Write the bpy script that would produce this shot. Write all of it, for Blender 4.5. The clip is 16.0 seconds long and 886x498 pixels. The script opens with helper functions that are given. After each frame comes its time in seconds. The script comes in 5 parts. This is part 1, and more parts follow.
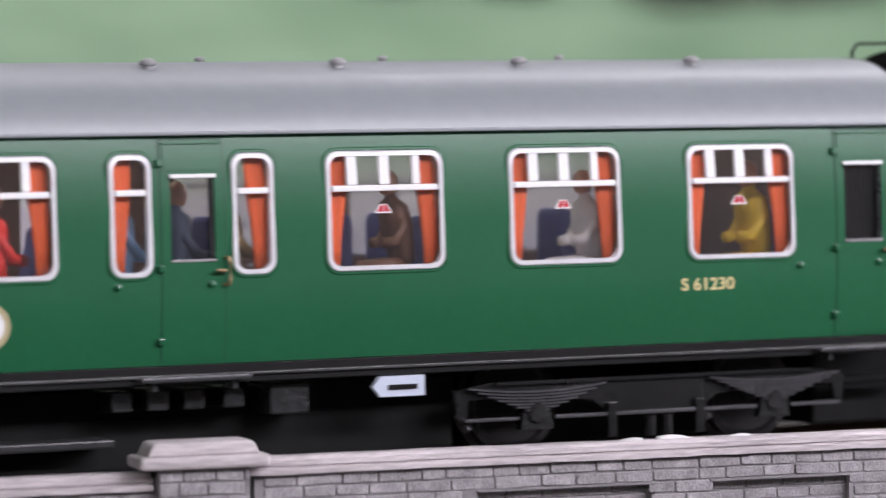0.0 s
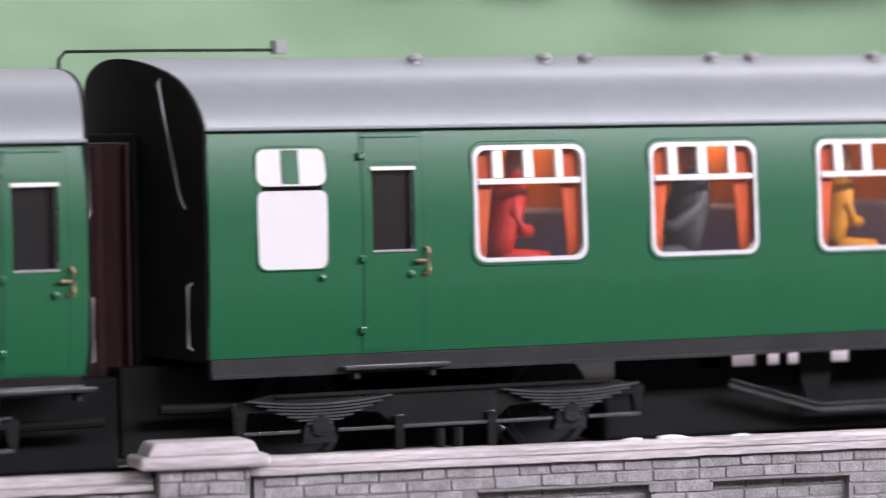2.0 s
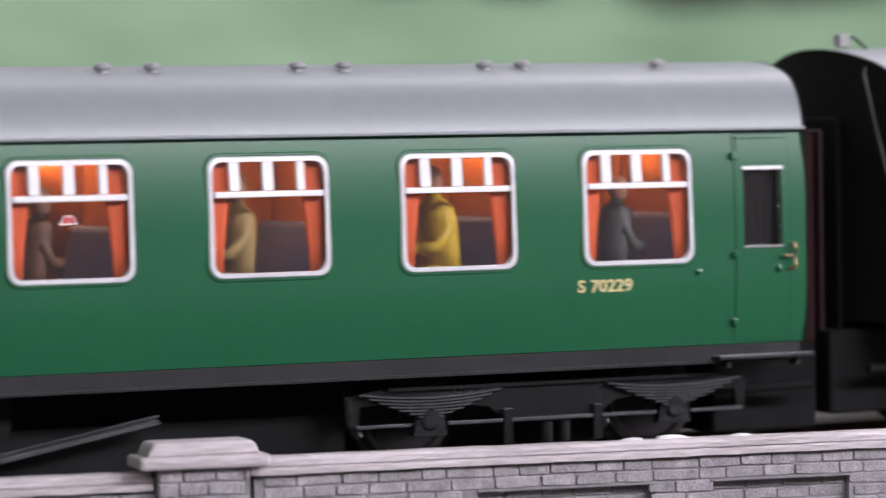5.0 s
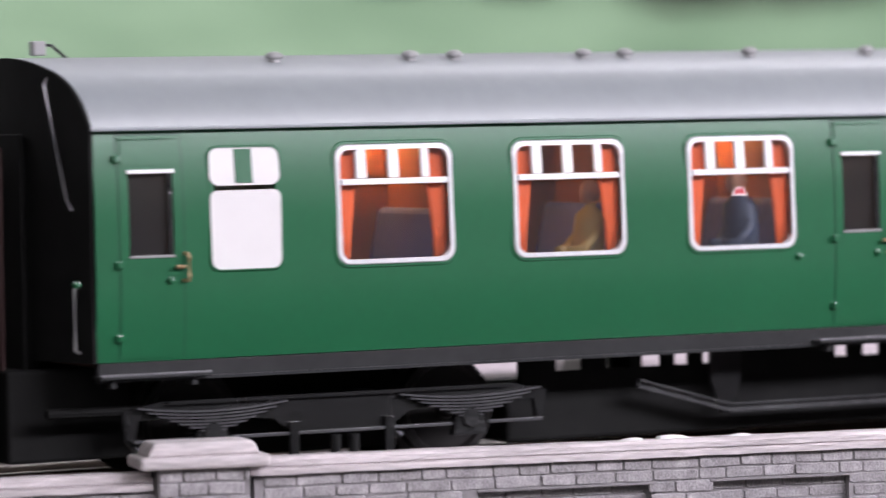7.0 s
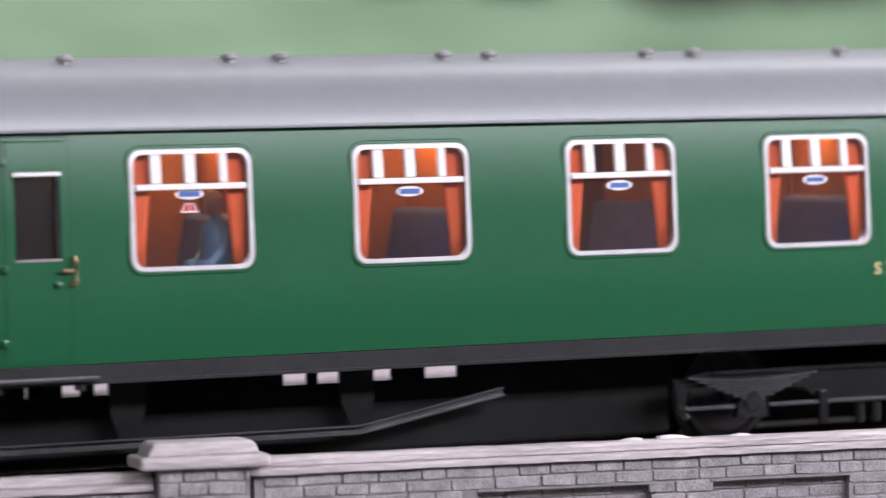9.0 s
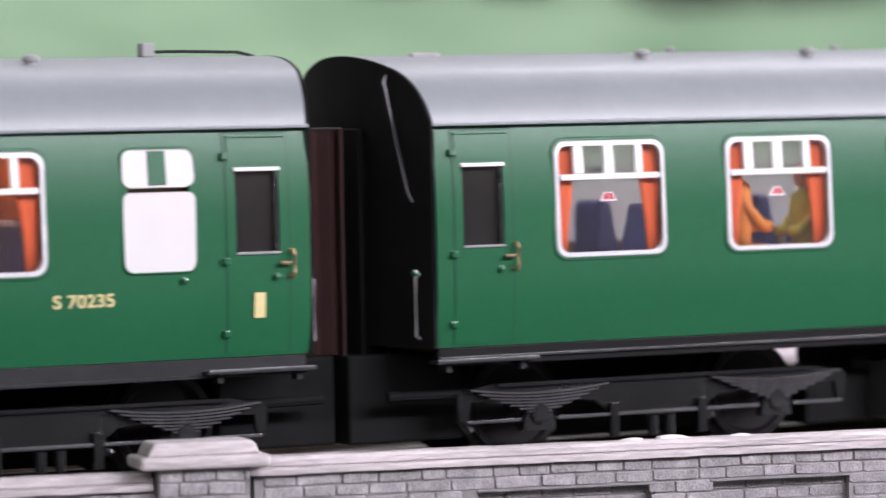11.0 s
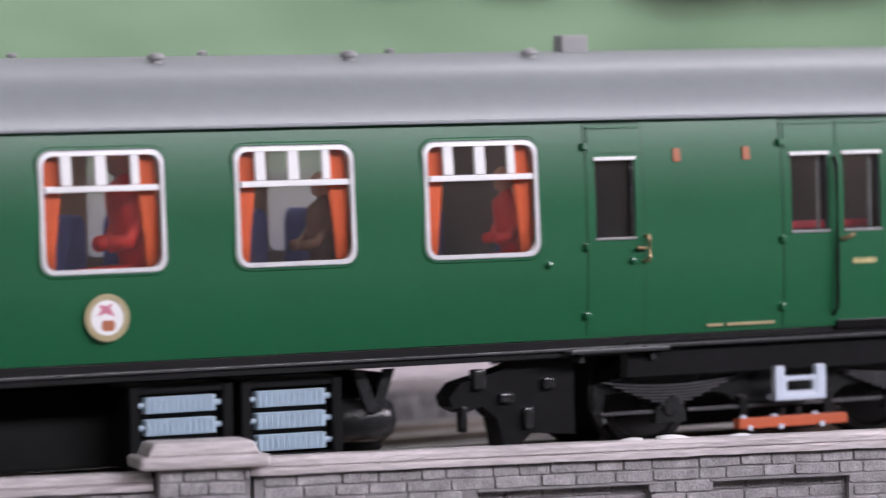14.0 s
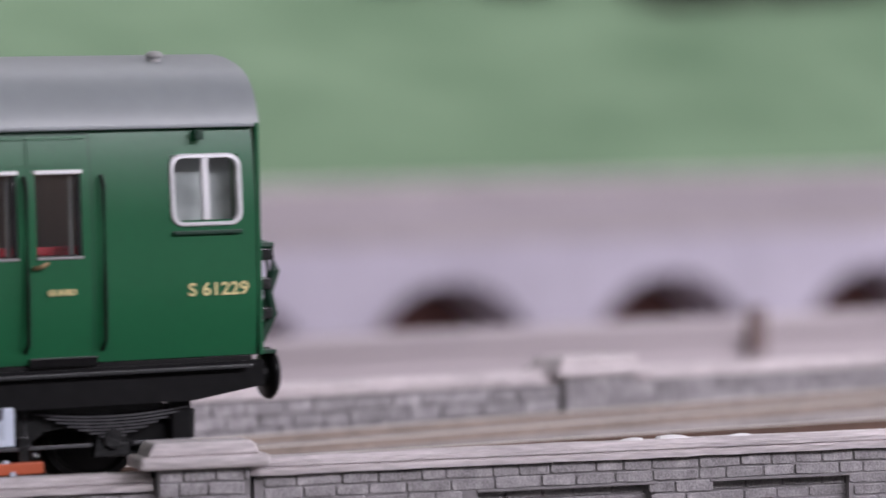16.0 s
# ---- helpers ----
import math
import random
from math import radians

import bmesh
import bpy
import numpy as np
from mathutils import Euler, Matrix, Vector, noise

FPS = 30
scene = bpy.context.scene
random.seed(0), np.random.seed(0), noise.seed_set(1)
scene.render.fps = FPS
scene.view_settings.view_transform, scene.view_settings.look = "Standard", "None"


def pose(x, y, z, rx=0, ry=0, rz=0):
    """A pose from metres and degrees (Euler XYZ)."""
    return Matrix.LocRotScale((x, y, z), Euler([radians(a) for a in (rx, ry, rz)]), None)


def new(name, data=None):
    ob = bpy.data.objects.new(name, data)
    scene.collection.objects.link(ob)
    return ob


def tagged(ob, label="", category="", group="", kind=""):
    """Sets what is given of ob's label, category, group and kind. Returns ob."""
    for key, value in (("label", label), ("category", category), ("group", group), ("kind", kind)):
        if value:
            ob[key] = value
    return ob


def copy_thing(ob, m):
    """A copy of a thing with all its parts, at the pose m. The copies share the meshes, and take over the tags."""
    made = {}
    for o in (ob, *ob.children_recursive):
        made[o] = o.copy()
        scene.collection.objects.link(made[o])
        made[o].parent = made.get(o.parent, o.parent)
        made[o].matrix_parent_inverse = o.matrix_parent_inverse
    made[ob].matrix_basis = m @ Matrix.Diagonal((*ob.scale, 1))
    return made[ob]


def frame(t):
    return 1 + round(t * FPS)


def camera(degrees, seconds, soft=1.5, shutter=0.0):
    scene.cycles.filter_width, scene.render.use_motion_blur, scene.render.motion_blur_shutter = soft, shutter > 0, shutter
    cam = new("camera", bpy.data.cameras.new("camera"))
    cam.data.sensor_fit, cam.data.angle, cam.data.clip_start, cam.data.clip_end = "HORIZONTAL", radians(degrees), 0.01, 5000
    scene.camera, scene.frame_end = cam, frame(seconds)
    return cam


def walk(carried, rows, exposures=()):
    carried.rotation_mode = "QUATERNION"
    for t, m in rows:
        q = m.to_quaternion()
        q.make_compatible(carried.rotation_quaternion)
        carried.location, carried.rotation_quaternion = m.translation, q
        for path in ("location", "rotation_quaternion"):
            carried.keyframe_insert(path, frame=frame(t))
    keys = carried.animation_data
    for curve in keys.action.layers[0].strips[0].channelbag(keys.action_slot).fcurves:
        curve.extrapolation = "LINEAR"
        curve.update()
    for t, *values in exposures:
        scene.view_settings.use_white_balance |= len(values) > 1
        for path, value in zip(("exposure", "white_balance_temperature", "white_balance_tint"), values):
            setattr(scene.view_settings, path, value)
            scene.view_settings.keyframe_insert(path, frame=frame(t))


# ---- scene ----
MM = 0.001
RAIL = 1.0                       # rail top above the floor, metres


def P(x, y, z):
    """World place from millimetres along the track, across it and above the rail."""
    return Vector((x * MM, y * MM, RAIL + z * MM))


# ---------------------------------------------------------------- camera
cam = camera(12.78, 16.0, soft=1.5, shutter=0.3)
EYE = pose(0.0, -0.4292, RAIL + 0.041, 90 - 1.896, 0, -27.764) @ pose(0, 0, 0, 0, 0, -1.119)
cam.data.dof.use_dof = True
cam.data.dof.focus_distance = 0.462
cam.data.dof.aperture_fstop = 25.0
walk(cam, [(0.0, EYE), (16.0, EYE)], exposures=[(0.0, 0.04), (0.5, 0.07), (1.0, 0.17), (1.5, 0.25), (2.0, 0.3), (2.5, 0.18), (3.0, 0.07), (5.5, 0.1), (6.0, 0.27), (6.5, 0.38), (7.0, 0.29), (7.5, 0.18), (8.0, 0.12), (10.5, 0.22), (11.0, 0.38), (11.5, 0.34), (12.0, 0.16), (13.0, -0.1), (13.5, -0.13), (14.0, -0.08), (14.5, 0.04), (15.0, 0.15), (15.5, 0.05), (16.0, -0.32)])

# ---------------------------------------------------------------- light
world = bpy.data.worlds.new("world")
scene.world = world
world.use_nodes = True
world.node_tree.nodes["Background"].inputs[0].default_value = (0.55, 0.58, 0.62, 1)
world.node_tree.nodes["Background"].inputs[1].default_value = 0.25


def area(name, m, sx, sy, watts, color):
    d = bpy.data.lights.new(name, "AREA")
    d.shape, d.size, d.size_y, d.energy, d.color = "RECTANGLE", sx, sy, watts, color
    ob = new(name, d)
    ob.matrix_world = m
    return ob


LAMP_Z = 2.44
REAR_LAMPS = [(0.2, 1.25), (1.7, 1.25), (-1.3, 1.25)]
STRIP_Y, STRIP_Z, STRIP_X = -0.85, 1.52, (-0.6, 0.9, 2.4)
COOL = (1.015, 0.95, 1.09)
STRIP_TILT = 58.0                # the added, unseen strip lights lean towards the train
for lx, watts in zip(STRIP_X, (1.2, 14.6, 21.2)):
    area("added_front_light", pose(lx, STRIP_Y, STRIP_Z, STRIP_TILT) @ pose(0, 0, -0.035), 1.3, 0.12, watts, COOL)
for lx, ly in REAR_LAMPS:
    area("tube_light", pose(lx, ly, LAMP_Z - 0.07), 1.2, 0.22, 10.8, COOL)


# ---------------------------------------------------------------- materials
def mat(name, color, rough=0.5, metal=0.0, var=0.12, scale=300.0, bump=0.0, coat=0.0, spec=0.5, stretch=(1, 1, 1), second=None):
    """Base colour with variation at two scales, in the object's own space, and a fine relief."""
    m = bpy.data.materials.new(name)
    m.use_nodes = True
    nt = m.node_tree
    b = nt.nodes["Principled BSDF"]
    tc = nt.nodes.new("ShaderNodeTexCoord")
    mp = nt.nodes.new("ShaderNodeMapping")
    mp.inputs["Scale"].default_value = stretch
    nt.links.new(tc.outputs["Object"], mp.inputs[0])
    n1 = nt.nodes.new("ShaderNodeTexNoise")
    n1.inputs["Scale"].default_value = scale
    n1.inputs["Detail"].default_value = 4
    n2 = nt.nodes.new("ShaderNodeTexNoise")
    n2.inputs["Scale"].default_value = scale * 0.13
    n2.inputs["Detail"].default_value = 2
    nt.links.new(mp.outputs[0], n1.inputs[0])
    nt.links.new(mp.outputs[0], n2.inputs[0])
    add = nt.nodes.new("ShaderNodeMath")
    add.operation = "ADD"
    nt.links.new(n1.outputs[0], add.inputs[0])
    nt.links.new(n2.outputs[0], add.inputs[1])
    half = nt.nodes.new("ShaderNodeMath")
    half.operation = "MULTIPLY"
    half.inputs[1].default_value = 0.5
    nt.links.new(add.outputs[0], half.inputs[0])
    ramp = nt.nodes.new("ShaderNodeMix")
    ramp.data_type = "RGBA"
    lo = [c * (1 - var) for c in color]
    hi = [min(1, c * (1 + var)) for c in color] if second is None else list(second)
    ramp.inputs[6].default_value = (*lo, 1)
    ramp.inputs[7].default_value = (*hi, 1)
    spread = nt.nodes.new("ShaderNodeMapRange")
    spread.inputs[1].default_value, spread.inputs[2].default_value = 0.3, 0.7
    nt.links.new(half.outputs[0], spread.inputs[0])
    nt.links.new(spread.outputs[0], ramp.inputs[0])
    nt.links.new(ramp.outputs[2], b.inputs["Base Color"])
    b.inputs["Roughness"].default_value = rough
    b.inputs["Metallic"].default_value = metal
    b.inputs["Coat Weight"].default_value = coat
    b.inputs["Coat Roughness"].default_value = 0.25
    b.inputs["Specular IOR Level"].default_value = spec
    if bump:
        bp = nt.nodes.new("ShaderNodeBump")
        bp.inputs["Strength"].default_value = bump
        bp.inputs["Distance"].default_value = 0.0003
        nt.links.new(n1.outputs[0], bp.inputs["Height"])
        nt.links.new(bp.outputs[0], b.inputs["Normal"])
    return m


def per_piece(m, amount=0.25):
    """Lets each piece differ a little in brightness."""
    nt = m.node_tree
    b = nt.nodes["Principled BSDF"]
    src = b.inputs["Base Color"].links[0].from_socket
    info = nt.nodes.new("ShaderNodeObjectInfo")
    r = nt.nodes.new("ShaderNodeMapRange")
    r.inputs[3].default_value, r.inputs[4].default_value = 1 - amount, 1 + amount
    nt.links.new(info.outputs["Random"], r.inputs[0])
    hsv = nt.nodes.new("ShaderNodeHueSaturation")
    nt.links.new(src, hsv.inputs["Color"])
    nt.links.new(r.outputs[0], hsv.inputs["Value"])
    nt.links.new(hsv.outputs[0], b.inputs["Base Color"])
    return m


def glass(name, cloud):
    m = bpy.data.materials.new(name)
    m.use_nodes = True
    nt = m.node_tree
    nt.nodes.clear()
    out = nt.nodes.new("ShaderNodeOutputMaterial")
    mix = nt.nodes.new("ShaderNodeMixShader")
    tr = nt.nodes.new("ShaderNodeBsdfTransparent")
    tr.inputs[0].default_value = (0.93, 0.94, 0.94, 1)
    gl = nt.nodes.new("ShaderNodeBsdfGlossy")
    gl.inputs["Roughness"].default_value = 0.04
    fr = nt.nodes.new("ShaderNodeFresnel")
    fr.inputs[0].default_value = 1.45
    nt.links.new(fr.outputs[0], mix.inputs[0])
    nt.links.new(tr.outputs[0], mix.inputs[1])
    nt.links.new(gl.outputs[0], mix.inputs[2])
    haze = nt.nodes.new("ShaderNodeMixShader")      # pale veil painting in faint grey reflections; stronger on the clouded far panes
    haze.inputs[0].default_value = cloud
    df = nt.nodes.new("ShaderNodeBsdfDiffuse")
    df.inputs[0].default_value = (0.8, 0.8, 0.82, 1)
    nt.links.new(mix.outputs[0], haze.inputs[1])
    nt.links.new(df.outputs[0], haze.inputs[2])
    nt.links.new(haze.outputs[0], out.inputs[0])
    return m


GREEN = mat("green_paint", (0.008, 0.108, 0.041), 0.34, var=0.06, scale=900, bump=0.05, coat=0.55, spec=0.5)
ROOF = mat("grey_roof_paint", (0.265, 0.29, 0.30), 0.42, var=0.06, scale=500, bump=0.06, spec=0.65)
CREAM = mat("cream_lettering", (0.72, 0.62, 0.30), 0.5, var=0.08)
BLACKSOLE = mat("glossy_black_solebar", (0.012, 0.012, 0.0125), 0.25, var=0.25, scale=600, bump=0.1, spec=0.6)
BLACK = mat("black_plastic", (0.0095, 0.0095, 0.01), 0.30, var=0.3, scale=700, bump=0.1, spec=0.22)
SOLE = mat("dark_grey_solebar", (0.031, 0.032, 0.033), 0.3, var=0.25, scale=600, bump=0.1, spec=0.4)
BOGIE = mat("dark_grey_bogie_plastic", (0.021, 0.0215, 0.022), 0.22, var=0.4, scale=900, bump=0.7, spec=0.6)
SILVER = mat("silver_window_frame", (0.80, 0.80, 0.82), 0.3, 0.2, var=0.1, scale=900)
WHITE = mat("white_paint", (0.86, 0.86, 0.86), 0.4, var=0.04)
FROST = mat("white_frosted_window", (0.75, 0.735, 0.73), 0.3, var=0.03)
ORANGE = mat("orange_curtain", (0.72, 0.105, 0.014), 0.7, var=0.22, scale=500, stretch=(3, 1, 0.3))
NAVY = mat("navy_seat_cloth", (0.10, 0.11, 0.34), 0.75, var=0.3, scale=500, bump=0.2)
WOOD = mat("orange_brown_panelling", (0.27, 0.085, 0.03), 0.5, var=0.25, scale=250, stretch=(1, 1, 0.2))
DARKWOOD = mat("dark_brown_partition", (0.09, 0.05, 0.04), 0.6, var=0.25, scale=300)
CREAMWALL = mat("cream_interior", (0.5, 0.47, 0.42), 0.6, var=0.08)
GILT = mat("dull_gilt", (0.42, 0.36, 0.2), 0.5, var=0.1)
PINK = mat("pink_crest_print", (0.62, 0.22, 0.30), 0.5, var=0.15)
BRASS = mat("brass_handle", (0.45, 0.32, 0.18), 0.35, 0.7, var=0.15)
VOID = mat("matt_black", (0.011, 0.0112, 0.011), 0.8, var=0.3, spec=0.1)
FRAME = mat("black_bogie_frame", (0.011, 0.0113, 0.0115), 0.26, var=0.4, scale=900, bump=0.25, spec=0.5)
TRUSS = mat("grey_truss_angle", (0.055, 0.056, 0.058), 0.2, var=0.4, scale=500, bump=0.2, spec=0.8)
SPRING = mat("grey_leaf_spring", (0.085, 0.085, 0.09), 0.24, 0.25, var=0.3, scale=900, bump=0.2, spec=0.5)
STEP = mat("highlight_tread_metal", (0.16, 0.16, 0.17), 0.3, 0.5, var=0.3, scale=500)
VESTIBULE = mat("brown_vestibule", (0.13, 0.095, 0.085), 0.6, var=0.2, scale=300)
MAROON = mat("maroon_gangway", (0.038, 0.0135, 0.013), 0.6, var=0.2)
VENT = mat("grey_vent", (0.30, 0.30, 0.30), 0.5, var=0.2)
STEEL = mat("blackened_wheel", (0.010, 0.009, 0.009), 0.5, 0.0, var=0.2, spec=0.3)
PALEBLUE = mat("pale_blue_resistor", (0.40, 0.52, 0.62), 0.5, var=0.12, scale=800)
PALEGREY = mat("pale_grey_bracket", (0.56, 0.62, 0.72), 0.4, var=0.06)
SHOE = mat("orange_shoe_beam", (0.50, 0.10, 0.035), 0.5, var=0.15)
RED = mat("red_sign", (0.55, 0.02, 0.04), 0.5, var=0.05)
ORANGESQ = mat("orange_square", (0.42, 0.14, 0.065), 0.5, var=0.08)
BLUESIGN = mat("blue_sign", (0.08, 0.16, 0.45), 0.5, var=0.05)
GLASS = glass("clear_plastic_glazing", 0.013)
DUSTY = glass("dusty_plastic_glazing", 0.33)
FIG = {
    "yellow": (0.62, 0.40, 0.02), "red": (0.66, 0.03, 0.02), "grey": (0.075, 0.075, 0.075), "tan": (0.33, 0.22, 0.07),
    "navy": (0.035, 0.05, 0.09), "blue": (0.16, 0.28, 0.45), "orange": (0.75, 0.30, 0.015), "brown": (0.14, 0.06, 0.03),
    "white": (0.65, 0.62, 0.62), "rust": (0.68, 0.20, 0.02), "lime": (0.48, 0.40, 0.05),
}
FIGMAT = {k: mat(k + "_figurine_paint", v, 0.55, var=0.12) for k, v in FIG.items()}
SKIN = mat("pink_figurine_paint", (0.52, 0.27, 0.17), 0.5, var=0.1)
STONE = per_piece(mat("printed_grey_stone", (0.335, 0.318, 0.328), 0.8, var=0.5, scale=3600, bump=0.4), 0.14)
COPING = mat("printed_pale_coping", (0.62, 0.57, 0.575), 0.75, var=0.38, scale=3000, bump=0.35, stretch=(0.12, 1, 1))
JOINT = mat("grey_mortar", (0.25, 0.236, 0.244), 0.9, var=0.3, scale=600)
PLASTER = mat("white_filler", (0.85, 0.84, 0.84), 0.7, var=0.05)
BALLAST = mat("grey_ballast", (0.36, 0.33, 0.32), 0.95, var=0.45, scale=900, bump=0.6)
RAILMAT = mat("rusty_rail", (0.16, 0.10, 0.075), 0.6, 0.4, var=0.3, scale=400)
RAILTOP = mat("nickel_silver_rail_head", (0.72, 0.69, 0.63), 0.42, 0.7, var=0.1)
SLEEPER = mat("brown_sleeper", (0.10, 0.085, 0.075), 0.8, var=0.3)
FARSTONE = mat("pale_lavender_stone", (0.68, 0.64, 0.76), 0.85, var=0.16, scale=45, bump=0.2)
FARPARAPET = mat("pinkish_grey_parapet_stone", (0.55, 0.50, 0.54), 0.85, var=0.14, scale=60, stretch=(0.3, 1, 1))
FARWALL = mat("pale_grey_road_wall", (0.54, 0.485, 0.505), 0.85, var=0.16, scale=60, stretch=(0.2, 1, 1))
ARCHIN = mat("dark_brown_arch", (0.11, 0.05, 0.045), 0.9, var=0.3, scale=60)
GRASS = mat("green_scatter_grass", (0.14, 0.255, 0.137), 0.95, var=0.25, scale=14, bump=0.5, second=(0.24, 0.36, 0.222))
LEAF = mat("dark_foliage", (0.13, 0.14, 0.115), 0.9, var=0.4, scale=120)
BOARD = mat("brown_baseboard_scenery", (0.20, 0.18, 0.15), 0.9, var=0.3, scale=60, bump=0.3)
ROOMWALL = mat("dull_room_wall", (0.40, 0.40, 0.40), 0.9, var=0.03, scale=3)
CARPET = mat("grey_carpet", (0.18, 0.18, 0.19), 0.95, var=0.2, scale=200)
PINE = mat("pine_timber", (0.42, 0.28, 0.14), 0.6, var=0.2, scale=20, stretch=(0.1, 1, 1))
glow = bpy.data.materials.new("lamp_diffuser")
glow.use_nodes = True
glow.node_tree.nodes["Principled BSDF"].inputs["Emission Color"].default_value = (1, 0.98, 0.95, 1)
glow.node_tree.nodes["Principled BSDF"].inputs["Emission Strength"].default_value = 3.0


def lit(name, color, strength):
    m = bpy.data.materials.new(name)
    m.use_nodes = True
    b = m.node_tree.nodes["Principled BSDF"]
    b.inputs["Emission Color"].default_value = (*color, 1)
    b.inputs["Emission Strength"].default_value = strength
    return m


WARMSTRIP = lit("warm_interior_strip", (1.0, 0.50, 0.16), 85.0)
# added glow that brightens vestibules, saloons and van; no lamp there
COOLSTRIP = lit("neutral_interior_fill", (1.0, 0.88, 0.76), 9.0)


# ---------------------------------------------------------------- mesh helpers (millimetres)
def part(name, bm, material, parent=None, label="", smooth=False, scale=MM):
    """Links a bmesh as one mesh object, under a thing or a part."""
    me = bpy.data.meshes.new(name)
    bmesh.ops.recalc_face_normals(bm, faces=bm.faces)
    if scale != 1:
        bm.transform(Matrix.Scale(scale, 4))
    if smooth:
        for f in bm.faces:
            f.smooth = True
        if smooth == "auto":
            for e in bm.edges:
                e.smooth = len(e.link_faces) == 2 and e.calc_face_angle(0) < 0.5
    bm.to_mesh(me)
    bm.free()
    for m in material if isinstance(material, (list, tuple)) else [material]:
        me.materials.append(m)
    ob = new(name, me)
    if parent is not None:
        ob.parent = parent
    if label:
        ob["label"] = label
    return ob


def shared(name, like, parent, x=0.0, y=0.0, z=0.0, rz=0.0):
    """Another object on the mesh of a part already made, moved by millimetres."""
    ob = new(name, like.data)
    ob.parent = parent
    ob.matrix_basis = pose(x * MM, y * MM, z * MM, 0, 0, rz)
    return ob


def box(bm, x0, x1, y0, y1, z0, z1, bevel=0.0):
    vs = [bm.verts.new((x, y, z)) for x in (x0, x1) for y in (y0, y1) for z in (z0, z1)]
    fs = [bm.faces.new([vs[i] for i in q]) for q in ((0, 1, 3, 2), (4, 6, 7, 5), (0, 4, 5, 1), (2, 3, 7, 6), (0, 2, 6, 4), (1, 5, 7, 3))]
    if bevel:
        es = list({e for f in fs for e in f.edges})
        bmesh.ops.bevel(bm, geom=es, offset=bevel, segments=2, affect="EDGES", profile=0.5)


def prism(bm, pts, axis, a, b):
    """A polygon in the two other axes drawn out along axis from a to b."""
    def at(p, d):
        return {"x": (d, p[0], p[1]), "y": (p[0], d, p[1]), "z": (p[0], p[1], d)}[axis]
    lo = [bm.verts.new(at(p, a)) for p in pts]
    hi = [bm.verts.new(at(p, b)) for p in pts]
    n = len(pts)
    bm.faces.new(lo)
    bm.faces.new(hi[::-1])
    for i in range(n):
        bm.faces.new([lo[i], hi[i], hi[(i + 1) % n], lo[(i + 1) % n]])


def tube(bm, pts, r, seg=8):
    """A round bar along a line of points."""
    rings = []
    pts = [Vector(p) for p in pts]
    for i, p in enumerate(pts):
        d = (pts[min(i + 1, len(pts) - 1)] - pts[max(i - 1, 0)]).normalized()
        q = d.to_track_quat("Z", "Y")
        rings.append([bm.verts.new(p + q @ Vector((r * math.cos(k * 2 * math.pi / seg), r * math.sin(k * 2 * math.pi / seg), 0))) for k in range(seg)])
    for a, b in zip(rings, rings[1:]):
        for k in range(seg):
            bm.faces.new([a[k], a[(k + 1) % seg], b[(k + 1) % seg], b[k]])
    bm.faces.new(rings[0][::-1])
    bm.faces.new(rings[-1])


def lathe(bm, prof, seg=12, axis="z", at=(0, 0, 0)):
    """Turns (radius, height) pairs round an axis."""
    rings = []
    for r, h in prof:
        ring = []
        for k in range(seg):
            c, s = r * math.cos(2 * math.pi * k / seg), r * math.sin(2 * math.pi * k / seg)
            v = {"z": (c, s, h), "x": (h, c, s), "y": (c, h, s)}[axis]
            ring.append(bm.verts.new(Vector(v) + Vector(at)))
        rings.append(ring)
    for a, b in zip(rings, rings[1:]):
        for k in range(seg):
            bm.faces.new([a[k], a[(k + 1) % seg], b[(k + 1) % seg], b[k]])
    bm.faces.new(rings[0][::-1])
    bm.faces.new(rings[-1])


def rounded(x0, x1, z0, z1, r, n=5):
    pts = []
    for cx, cz, a in ((x1 - r, z1 - r, 0), (x0 + r, z1 - r, 90), (x0 + r, z0 + r, 180), (x1 - r, z0 + r, 270)):
        for k in range(n + 1):
            t = radians(a + 90 * k / n)
            pts.append((cx + r * math.cos(t), cz + r * math.sin(t)))
    return pts


def ring(bm, x0, x1, z0, z1, r, w, y0, y1):
    """A rounded frame of width w between the depths y0 (front) and y1."""
    o, i = rounded(x0, x1, z0, z1, r), rounded(x0 + w, x1 - w, z0 + w, z1 - w, max(0.25, r - w * 0.7))
    n = len(o)
    loops = [[bm.verts.new((p[0], y, p[1])) for p in pts] for pts, y in ((o, y1), (o, y0 + 0.12), (rounded(x0 + .12, x1 - .12, z0 + .12, z1 - .12, r - .1), y0), (i, y0), (i, y1))]
    for a, b in zip(loops, loops[1:] + loops[:1]):
        for k in range(n):
            bm.faces.new([a[k], a[(k + 1) % n], b[(k + 1) % n], b[k]])


def side_y(z):
    """Depth of the carriage side: a tumblehome below, a slight turn-in under the gutter."""
    y = -18.3
    if z < 22:
        y += 0.85 * ((22 - z) / 8.7) ** 1.8
    if z > 29.5:
        y += 0.98 * ((z - 29.5) / 10.4) ** 1.8
    return y


def conform(bm):
    """Moves what was built on the plane y = -18.3 to the curved side."""
    for v in bm.verts:
        v.co.y += side_y(v.co.z) + 18.3


